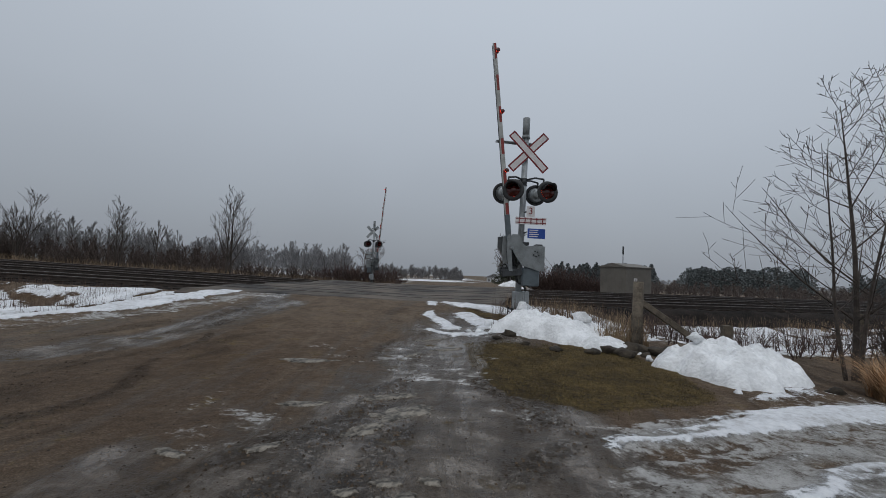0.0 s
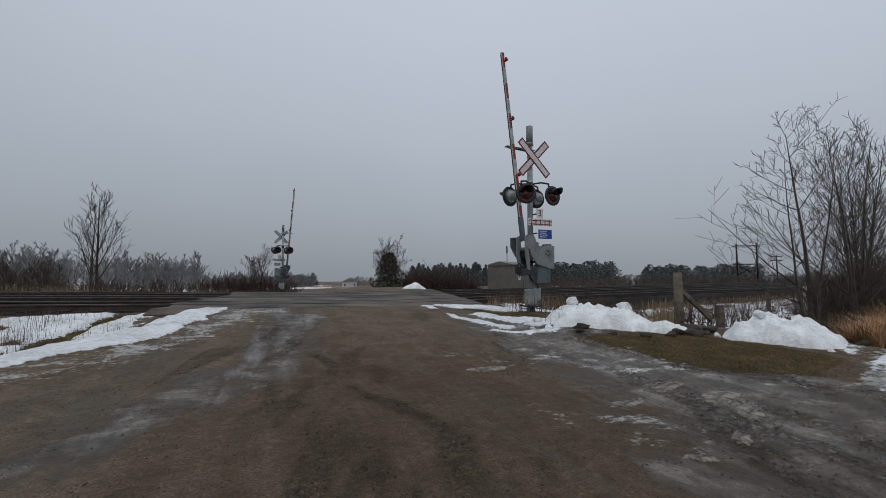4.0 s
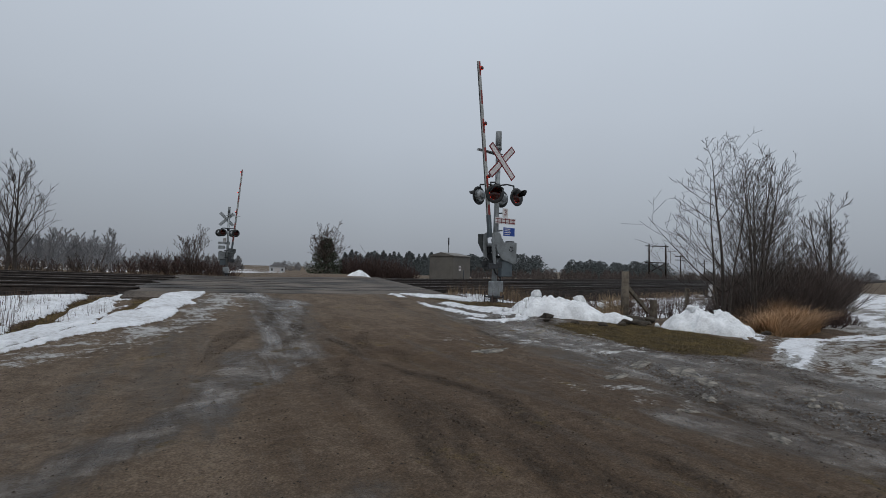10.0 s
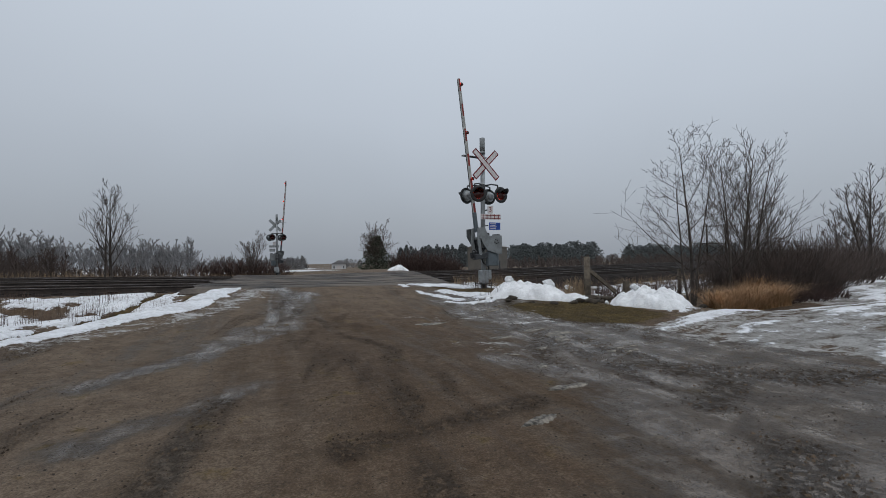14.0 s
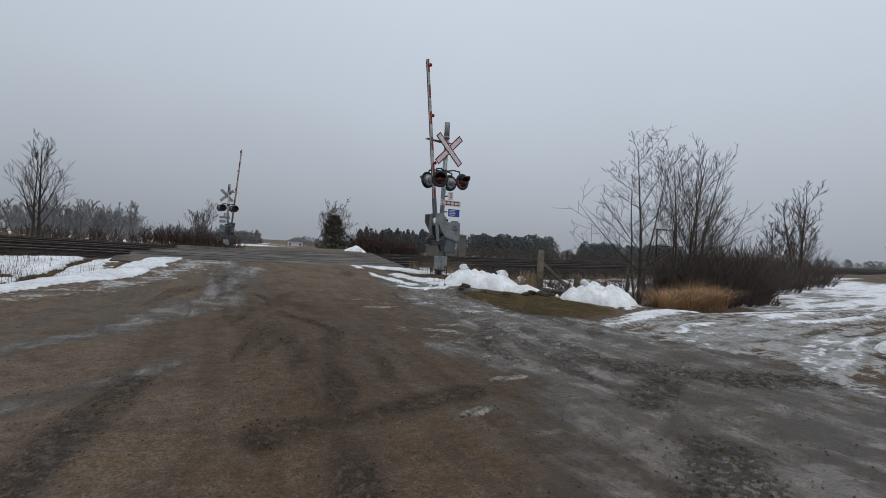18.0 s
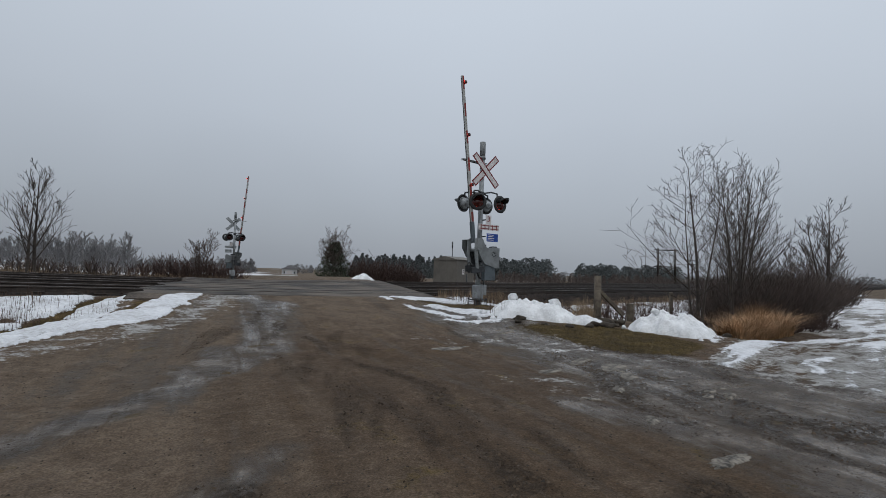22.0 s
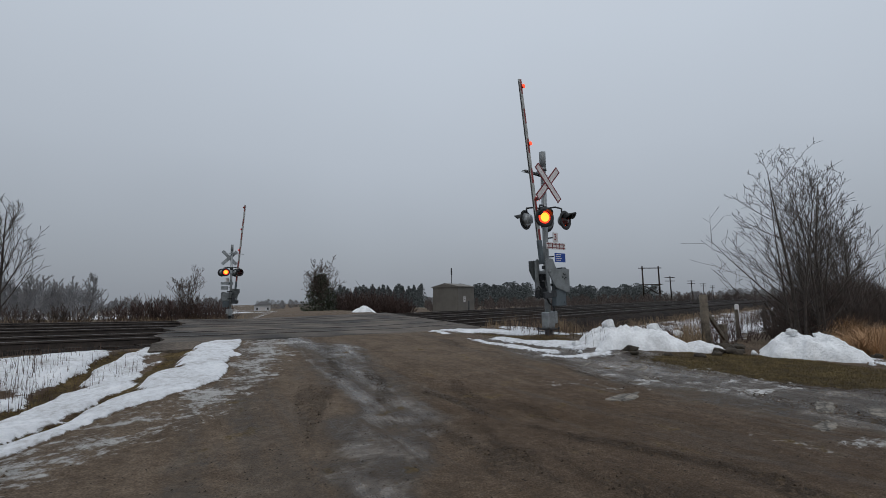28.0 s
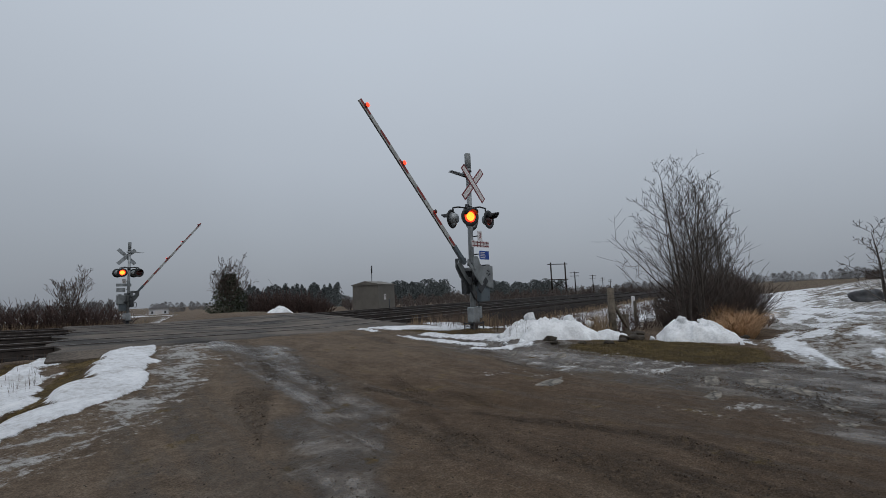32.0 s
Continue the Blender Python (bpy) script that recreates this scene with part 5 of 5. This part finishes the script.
# ---------------------------------------------------------------- what stands where
equipment_shed(14.0, 34.2, 27, 1.1)
far_house(17.6, 152.0, -8, 4.6, 7.0, 2.4, "small white farm building far down the road", z=-1.7)
far_house(3.0, 160.0, 20, 6.0, 5.0, 0.9, "low white far building among trees", z=-1.7)
far_house(66.0, 172.0, 20, 14.0, 8.0, 4.2, "long grey far building beyond the fields", z=-2.0)
line_pole(61.3, 48.0, 6.5, "dark double pole with crossarms beside the railway", True, 2)
for x, y, h in ((92.0, 64.0, 6.2), (128.0, 80.0, 6.6), (165.0, 97.0, 6.8), (205.0, 115.0, 6.8)):
    line_pole(x, y, h, "plain dark line pole with crossarms", False, 2)

# the bare clump at the corner and the hedge behind it
for x, y, h, st, wd, rd, sd in ((6.45, 7.0, 4.9, 3, 0.80, 0.055, 11), (8.3, 7.2, 4.8, 2, 0.52, 0.050, 12), (9.3, 7.6, 5.1, 2, 0.50, 0.060, 13), (10.6, 8.2, 5.0, 2, 0.50, 0.060, 14), (11.6, 8.7, 4.9, 1, 0.46, 0.050, 15), (13.6, 9.5, 4.2, 2, 0.46, 0.045, 16)):
    fine_tree(x, y, 0.95 * h, "bare young tree with fine ascending twigs in a clump", sd, st, 3, wd, rd, 0.0042, 0.13, "bare trees at the corner")
fine_tree(24.5, 11.6, 5.4, "bare spreading tree in the hedge by the lane", 21, 3, 3, 0.50, 0.09, 0.009, 0.14, "hedgerow trees")
fine_tree(29.0, 15.0, 3.6, "small bare tree in the hedge by the lane", 22, 2, 3, 0.6, 0.07, 0.014, 0.2, "hedgerow trees")
brush("dark_bush", [(8.9, 7.8, 0.85), (9.8, 7.6, 1.0), (10.7, 7.5, 1.15), (11.6, 7.5, 1.25), (12.4, 7.6, 1.3), (10.6, 8.4, 1.2), (11.9, 8.5, 1.35), (13.0, 8.4, 1.35)], 1.5, "dense dark tangle of bare brush under the trees", 31, M_TWIG, 150, 0.85, 0.0045)
brush("hedge", [(14.3, 8.9, 1.0), (16.0, 9.3, 1.0), (18.0, 9.9, 1.1), (20.5, 10.6, 1.1), (23.5, 11.5, 1.1), (27.0, 12.5, 1.1), (31.0, 13.7, 1.1)], 1.85, "dense dark bare hedge along the snowy lane", 32, M_TWIG, 80, 1.05, 0.007)
brush("low_brush", [(9.6, 6.8, 0.8), (10.8, 6.8, 0.9), (11.9, 6.9, 0.9)], 0.5, "low reddish-brown weeds at the hedge's foot", 34, M_TWIGRED, 90, 0.7, 0.005)
brush("low_brush", [(4.4, 8.6, 0.8), (5.8, 8.9, 0.8), (7.4, 9.1, 0.9), (4.9, 9.6, 0.6), (8.6, 9.4, 0.9)], 0.75, "thin brown brush between fence and tracks", 33, M_TWIGRED, 26, 0.8, 0.004)
fine_tree(15.6, 3.6, 3.0, "bare spreading tree beside the snowy lane", 41, 2, 3, 0.85, 0.07, 0.007, 0.3)
brush("low_brush", [(12.6, 2.2, 1.0)], 0.5, "small bare brush beside the lane", 42, M_TWIG, 40, 0.6, 0.005)


def tarp_heap(x, y, w, h, seed):
    bm = bmesh.new()
    bmesh.ops.create_icosphere(bm, subdivisions=4, radius=1.0)
    for v in bm.verts:
        c = v.co
        k = 0.85 + 0.35 * noise.noise(c * 1.3 + Vector((seed, 0, 0)))
        fold = 0.05 * noise.noise(c * 5)
        v.co = Vector((c.x * w / 2 * k, c.y * w * 0.35 * k, max(c.z, -0.1) * h * k + fold))
    ob = mesh_object("tarp_heap", bm, M_TARP, smooth=True)
    ob.location = (x, y, gz(x, y))
    tagged(ob, "heap covered with a black tarpaulin on the snow", "heap", "covered heaps")


tarp_heap(31.0, 5.6, 2.6, 0.95, 2)
tarp_heap(32.2, 3.2, 2.4, 1.1, 7)

# behind the tracks, left of the road
fine_tree(-11.9, 24.9, 4.8, "tall forked bare tree behind the tracks", 50, 2, 3, 0.44, 0.08, 0.007, 0.09, "trees behind the tracks")
fine_tree(-19.6, 27.0, 3.9, "slim bare tree behind the tracks", 52, 2, 3, 0.45, 0.05, 0.007, 0.10, "trees behind the tracks")
fine_tree(-17.5, 27.2, 3.2, "thin leaning bare sapling behind the tracks", 53, 1, 2, 0.35, 0.04, 0.011, 0.16, "trees behind the tracks")
fine_tree(-27.0, 28.5, 4.4, "tall thin bare trees behind the tracks", 54, 3, 3, 0.42, 0.06, 0.008, 0.16, "trees behind the tracks")
fine_tree(-31.0, 28.5, 4.0, "tall thin bare trees behind the tracks", 55, 3, 3, 0.42, 0.06, 0.008, 0.16, "trees behind the tracks")
fine_tree(-5.6, 34.5, 3.6, "small bare tree behind the far signal", 56, 4, 3, 0.45, 0.045, 0.008, 0.25, "trees behind the tracks", mat_=M_TWIG)
brush("dark_bush", [(-8.6, 34.5, 0.9), (-7.4, 34.9, 1.1), (-6.2, 34.6, 1.1), (-5.0, 34.8, 1.0), (-3.9, 34.2, 0.9)], 1.6, "dark reddish-brown bare thicket behind the far signal", 57, M_TWIGRED, 70, 1.0, 0.011)
row = []
rng = random.Random(5)
for k in range(11):
    row.append((-36 + 2.4 * k + rng.uniform(-0.6, 0.6), 32.0 + rng.uniform(-1.5, 1.5) + 0.25 * k, rng.uniform(0.7, 1.25)))
brush("brush_row", row, 1.5, "low grey-brown bare brush row beyond the tracks", 58, M_TWIG, 80, 1.4, 0.012)
# tall shrub with some green and its thicket, right of the road beyond the crossing
fine_tree(8.2, 53.5, 6.3, "broad half-bare tree with dull greenish twigs", 61, 5, 3, 0.62, 0.10, 0.016, 0.24, "", -0.3, M_TWIG, name="leafy_tree")


def green_crown(x, y, z, w, h, count, seed, name, label, material, leaf=0.16):
    rng = random.Random(seed)
    verts, faces = [], []
    for i in range(count):
        a, q, t = rng.uniform(0, 2 * math.pi), math.sqrt(rng.random()), rng.random() ** 1.3
        wr = w / 2 * (1 - 0.75 * t) * (0.75 + 0.5 * vnoise(np.array([a * 1.6 + seed]), np.array([t * 4.0]), seed)[0])
        p = Vector((wr * q * math.cos(a), wr * q * math.sin(a), t * h))
        s = leaf * rng.uniform(0.5, 1.3)
        d1 = Vector((rng.uniform(-1, 1), rng.uniform(-1, 1), rng.uniform(-1, 1))).normalized() * s
        d2 = d1.cross(Vector((rng.uniform(-1, 1), rng.uniform(-1, 1), rng.uniform(-1, 1)))).normalized() * s * 0.6
        b = len(verts)
        for v in (p - d1, p + d2, p + d1, p - d2):
            verts.append((v.x, v.y, v.z))
        faces.append((b, b + 1, b + 2, b + 3))
    ob = raw(name, verts, faces, material)
    ob.location = (x, y, z)
    return tagged(ob, label, "tree foliage", kind="stuff")


green_crown(8.2, 53.5, -0.2, 4.8, 4.6, 3600, 71, "evergreen_undergrowth", "dull green undergrowth of a tall shrub", M_SHRUB, 0.13)
brush("dark_bush", [(11.5, 53.0, 1.0), (13.0, 52.6, 1.05), (14.6, 52.2, 1.0), (16.2, 51.8, 0.9), (17.6, 51.4, 0.7)], 2.9, "dark reddish-brown thicket beside the road", 62, M_TWIGRED, 80, 1.3, 0.018)


def woods(name, az0, az1, rng0, rng1, hmin, hmax, count, seed, material, label, cone=True, dense=420, clump=0.045):
    """A far belt of trees, each a ragged crown of small clumps."""
    rs = np.random.RandomState(seed)
    az, q = np.radians(rs.uniform(az0, az1, count)), rs.uniform(rng0, rng1, count)
    tx, ty = -4.5 + q * np.sin(az), q * np.cos(az)
    tz, th = ground_height(tx, ty)[0], rs.uniform(hmin, hmax, count)
    x, y, z, h, w = (np.repeat(v, dense) for v in (tx, ty, tz, th, th * rs.uniform(0.35, 0.55, count)))
    m = count * dense
    t, a = rs.rand(m), rs.uniform(0, 6.28, m)
    rr = w * ((1 - t) * 0.9 + 0.08 if cone else np.sin(np.pi * (0.12 + 0.83 * t))) * np.sqrt(rs.rand(m))
    p = np.stack([x + rr * np.cos(a), y + rr * np.sin(a), z + h * t], 1)
    size = (clump * h * rs.uniform(0.5, 1.2, m))[:, None]
    d1, e = rs.normal(size=(m, 3)), rs.normal(size=(m, 3))
    d2 = np.cross(d1, e)
    d1 *= size / np.linalg.norm(d1, axis=1, keepdims=True)
    d2 *= 0.6 * size / np.linalg.norm(d2, axis=1, keepdims=True)
    verts = np.stack([p - d1, p + d2, p + d1, p - d2], 1).reshape(-1, 3).tolist()
    faces = np.arange(4 * m).reshape(-1, 4).tolist()
    ob = raw(name, verts, faces, material)
    return tagged(ob, label, "woods", kind="stuff")


# no mist is drawn here; the pine belts carry it in their colour
woods("pine_wood", 16, 27, 120, 150, 4.8, 6.6, 80, 81, M_MISTPINE, "dark far pine wood beyond the fields")
woods("pine_wood", 30.5, 40.5, 120, 150, 5.2, 6.4, 80, 82, M_MISTPINE, "dark far pine wood beyond the shed", False)
woods("pine_wood", 44, 55, 130, 170, 4.2, 5.6, 80, 83, M_MISTPINE, "dark far pine wood along the railway", False)


def bare_wood(az0, az1, rng0, rng1, hmin, hmax, count, seed, material, label, thin):
    """A far belt of bare trees, joined."""
    rng = random.Random(seed)
    verts, faces = [], []
    for i in range(count):
        az, q = radians(rng.uniform(az0, az1)), rng.uniform(rng0, rng1)
        x, y = -4.5 + q * math.sin(az), q * math.cos(az)
        branch(verts, faces, rng, Vector((x, y, gz(x, y) - 0.2)), Vector((rng.uniform(-0.1, 0.1), rng.uniform(-0.1, 0.1), 1)).normalized(), rng.uniform(hmin, hmax), 0.10, 0, 2, 0.6, thin, 1.0)
    tagged(raw("bare_wood", verts, faces, material), label, "woods", kind="stuff")


# the grey belts get their mist from the paled twig colour alone
bare_wood(-62, -8, 60, 100, 2.4, 4.8, 400, 84, M_MISTTREE, "pale grey bare wood fading in the mist", 0.035)
bare_wood(-66, -20, 40, 55, 1.2, 2.4, 240, 88, M_TWIG, "bare brown scrub beyond the tracks", 0.018)
bare_wood(-8, 4.5, 110, 160, 2.0, 3.6, 100, 89, M_MISTTREE, "grey bare wood down the road in the mist", 0.05)
woods("bare_wood", 8, 100, 230, 330, 3.2, 5.2, 420, 85, M_MISTTREE, "pale grey distant tree line in the mist", False)
# brush whose brown is lightened in place of haze
bare_wood(27, 64, 62, 100, 1.0, 2.1, 330, 86, M_MISTBRUSH, "low reddish-brown brush along the far side of the tracks", 0.022)
woods("bare_wood", 84, 100, 150, 200, 1.4, 2.6, 110, 87, M_TWIG, "dark distant hedge beyond the stubble field", False)

# grasses and weeds
blades("dry_reeds", lambda r: (lambda a, b: (5.6 + 3.5 * a + 0.2 * b, 5.72 + 0.6 * a + 0.40 * b, 0.5 + 0.75 * vnoise(np.array([a * 9.0]), np.array([b * 2.0]), 4)[0]))(r.random(), r.uniform(-1, 1)), 7000, 0.30, 0.95, M_REED, "thick clump of dry tan reeds under the trees", 101, "reeds", 0.007, 1.25, 4)
blades("dry_reeds", disc(8.9, 6.9, 0.7, 0.4), 1500, 0.5, 1.0, M_REED, "dry tan reeds before the brush", 102, "reeds", 0.007, 0.7, 4)
blades("tall_weeds", disc(3.1, 7.65, 0.45, 0.35), 500, 0.25, 0.75, M_STRAW, "dry weeds round the gate post", 103, "weeds", 0.005, 0.5)
blades("tall_weeds", disc(3.3, 11.6, 0.9, 0.35), 420, 0.2, 0.6, M_STRAW, "straw-coloured weeds behind the signal", 104, "weeds", 0.006, 0.4)
blades("moss_grass", lambda r: (lambda x, y: (x, y) if y > np.interp(x, (0.4, 0.7, 1.4, 2.2, 3.0), (5.6, 4.4, 3.95, 4.2, 4.75)) + r.uniform(-0.25, 0.25) else None)(r.uniform(0.4, 2.95), r.uniform(3.7, 7.2)), 22000, 0.02, 0.06, M_MOSS, "short mossy brown-green turf", 105, "grass", 0.004, 0.9, 2)
blades("brown_stalks", along(7.6, 12.4, 2.5, 36), 6500, 0.25, 0.70, M_STALK, "thin brown dead stalks standing in the snow", 106, "weeds", 0.004, 0.25)
blades("tall_weeds", along(11.8, 12.9, 3.0, 46), 2600, 0.18, 0.45, M_STRAW, "straw-coloured weeds along the ballast", 107, "weeds", 0.006, 0.4)
blades("brown_stalks", along(10.0, 13.4, -26, -5), 4500, 0.10, 0.35, M_STALK, "thin brown dead stalks in the verge snow", 108, "weeds", 0.004, 0.3)
blades("brown_stalks", along(10.6, 13.5, -10.5, -3.4), 1800, 0.05, 0.22, M_STALK, "thin brown dead stalks in the verge snow", 112, "weeds", 0.0035, 0.3)
blades("dry_reeds", lambda r: (r.uniform(-16.5, -11.5), r.uniform(9.6, 10.8)), 2600, 0.2, 0.55, M_REED, "patch of rusty dry weeds on the verge", 109, "reeds", 0.008, 0.6)
blades("tall_weeds", along(26.4, 29.0, -34, 4), 7000, 0.3, 0.85, M_STRAW, "tall straw-coloured grass beyond the tracks", 110, "weeds", 0.010, 0.35)
blades("tall_weeds", along(26.8, 29.5, 6, 60), 5000, 0.25, 0.6, M_STRAW, "tall straw-coloured grass beyond the tracks", 111, "weeds", 0.012, 0.35)


def gravel():
    rng = random.Random(9)
    verts, faces = [], []
    pts = [(rng.uniform(-9, 3), rng.uniform(-3.5, 8)) for _ in range(4000)] + [(rng.uniform(-7.5, 1.5), rng.uniform(-1.5, 6)) for _ in range(15000)]
    zs, cov = ground_height(np.array([p[0] for p in pts]), np.array([p[1] for p in pts]))
    for (x, y), z, sn in zip(pts, zs, cov["snow"]):
        if sn > 0.3:
            continue
        s = 0.003 + 0.008 * rng.random() ** 4
        b = len(verts)
        for dx, dy, dz in ((-1, -0.6, 0), (1, -0.8, 0), (0.7, 0.9, 0), (-0.8, 0.8, 0), (0.1, 0, 0.8)):
            verts.append((x + s * dx * rng.uniform(0.6, 1.2), y + s * dy * rng.uniform(0.6, 1.2), z + s * dz - 0.001))
        faces += [(b, b + 1, b + 4), (b + 1, b + 2, b + 4), (b + 2, b + 3, b + 4), (b + 3, b, b + 4)]
    tagged(raw("gravel", verts, faces, M_STONE), "scattered small stones on the muddy road", "gravel", kind="stuff")


gravel()


def mud_clods():
    """Churned-up crumbs of mud along the wheel tracks."""
    rng = random.Random(19)
    verts, faces = [], []
    pts = np.array([(rng.uniform(-8.0, 2.0), rng.uniform(-2.5, 8.5)) for _ in range(60000)])
    zs, cov = ground_height(pts[:, 0], pts[:, 1])
    churn = 0.42 + 0.4 * cov["churn"] + 0.10 * fbm(pts[:, 0] * 3, pts[:, 1] * 3, 93, 3)
    for (x, y), z, sn, c in zip(pts, zs, cov["snow"], churn):
        if sn > 0.2 or c < 0.50 + 0.16 * rng.random():
            continue
        s = 0.004 + 0.013 * rng.random() ** 2.5
        b = len(verts)
        a = rng.uniform(0, 6.28)
        for k in range(5):
            t = a + 1.2566 * k
            q = s * rng.uniform(0.7, 1.3)
            verts.append((x + q * math.cos(t), y + q * math.sin(t), z - 0.003))
        verts.append((x + s * rng.uniform(-0.4, 0.4), y + s * rng.uniform(-0.4, 0.4), z + s * rng.uniform(0.5, 0.9)))
        faces += [(b + k, b + (k + 1) % 5, b + 5) for k in range(5)]
    tagged(raw("mud_clods", verts, faces, M_CLOD), "churned dark crumbs of mud on the road", "mud", kind="stuff")


mud_clods()


def ice_sheet(x, y, rx, ry, turn, seed):
    """A thin flat sheet of dirty ice with a ragged outline, frozen to the ground."""
    bm = bmesh.new()
    k = 80
    rings = []
    for f, dz in ((1.0, -0.02), (1.0, 0.001), (0.9, 0.006), (0.5, 0.008)):
        ring = []
        for i in range(k):
            a = 6.2832 * i / k
            w = 0.45 + 0.85 * fbm(np.array([math.cos(a) * 1.7 + seed]), np.array([math.sin(a) * 1.7]), seed, 5)[0] + 0.5 * (fbm(np.array([math.cos(a) * 6 + seed]), np.array([math.sin(a) * 6]), seed + 2, 4)[0] - 0.4)
            lx, ly = rx * w * f * math.cos(a), ry * w * f * math.sin(a)
            px, py = lx * math.cos(turn) - ly * math.sin(turn), lx * math.sin(turn) + ly * math.cos(turn)
            ring.append((px, py, dz))
        rings.append(ring)
    base = gz(x, y)
    zs = ground_height(np.array([x + p[0] for r_ in rings for p in r_]), np.array([y + p[1] for r_ in rings for p in r_]))[0]
    rv = [[bm.verts.new((p[0], p[1], float(zs[q * k + i]) - base + p[2])) for i, p in enumerate(r_)] for q, r_ in enumerate(rings)]
    for a, b in zip(rv, rv[1:]):
        for i in range(k):
            j = (i + 1) % k
            bm.faces.new((a[i], a[j], b[j], b[i]))
    bm.faces.new(rv[-1])
    ob = mesh_object("ice_sheet", bm, M_ICE, smooth=True)
    ob.location = (x, y, base)
    return tagged(ob, "thin ragged sheet of dirty tan ice on the mud", "ice", "ice sheets on the apron")


SHEETS = ((-1.65, 5.70, 0.42, 0.16), (-1.15, 3.95, 0.26, 0.10), (-0.28, 3.75, 0.38, 0.22), (-0.52, 3.30, 0.24, 0.14), (-1.11, 2.95, 0.16, 0.09), (-1.64, 2.80, 0.14, 0.08),
          (-0.46, 2.39, 0.09, 0.07), (-0.27, 2.50, 0.11, 0.08), (-0.14, 2.36, 0.10, 0.08), (-0.02, 2.54, 0.09, 0.07), (-0.30, 2.28, 0.08, 0.06), (-0.43, 4.20, 0.34, 0.12),
          (-1.90, 1.35, 0.28, 0.10), (-2.60, 0.72, 0.24, 0.09), (-1.65, 2.12, 0.16, 0.09), (0.10, 6.75, 0.36, 0.11), (-0.15, 7.60, 0.45, 0.10), (-0.35, 6.35, 0.25, 0.08))
for k, (x, y, rx, ry) in enumerate(SHEETS):
    ice_sheet(x, y, 0.85 * rx, 0.72 * ry, 0.35 + 1.2 * (lattice(k, 3, 7) - 0.5), 40 + k)

# ---------------------------------------------------------------- motion
FLASH = [(22.75, 0), (23.25, 1), (23.75, 0), (24.24, 1), (24.72, 0), (25.21, 1), (25.70, 0), (26.19, 1), (26.68, 0), (27.18, 1), (27.66, 0), (28.18, 1), (28.66, 0), (29.18, 1), (29.66, 0), (30.18, 1), (30.68, 0), (31.16, 1), (31.68, 0)]


def flash_rows(m, which, late=0.0):
    """Turns of a lamp insert: dark side out, or glowing side out while its turn of the flash lasts."""
    rows, lit = [(0.0, m)], False
    for t, w in FLASH:
        want = (w == which) if which is not None else True
        if want != lit:
            seq = (0, 60, 120, 180) if want else (180, 120, 60, 0)
            for k, a in enumerate(seq):
                rows.append((t + late - 0.05 + k / 30.0, m @ pose(0, 0, 0, 0, 0, a)))
            lit = want
    rows.append((32.0, m @ pose(0, 0, 0, 0, 0, 180 if lit else 0)))
    return rows


NEAR_SWING = [(0.0, 83.7), (28.8, 83.5), (29.2, 81.8), (29.6, 74.3), (30.0, 68.0), (30.3, 64.4), (30.6, 61.0), (31.0, 57.2), (31.4, 52.8), (31.7, 49.6), (32.0, 46.5)]
FAR_SWING = [(0.0, 85.5), (28.9, 85.5), (29.3, 83.0), (29.6, 79.0), (30.0, 73.0), (30.3, 69.5), (30.6, 66.0), (31.0, 62.0), (31.4, 58.0), (31.7, 55.0), (32.0, 52.0)]


def motions():
    for (sig, lenses, arm, arm_lenses), swing, late, order in ((near_signal, NEAR_SWING, 0.0, (0, 1, 1, 0)), (far_signal, FAR_SWING, 0.1, (0, 1, 1, 0))):
        base = arm.matrix_basis.copy()
        walk(arm, [(t, base @ pose(0, 0, 0, 0, a, 0)) for t, a in swing])
        for ob, w in zip(lenses, order):
            walk(ob, flash_rows(ob.matrix_basis.copy(), w, late))
        for ob, w in zip(arm_lenses, (None, 0, 1)):
            walk(ob, flash_rows(ob.matrix_basis.copy(), w, late))


motions()
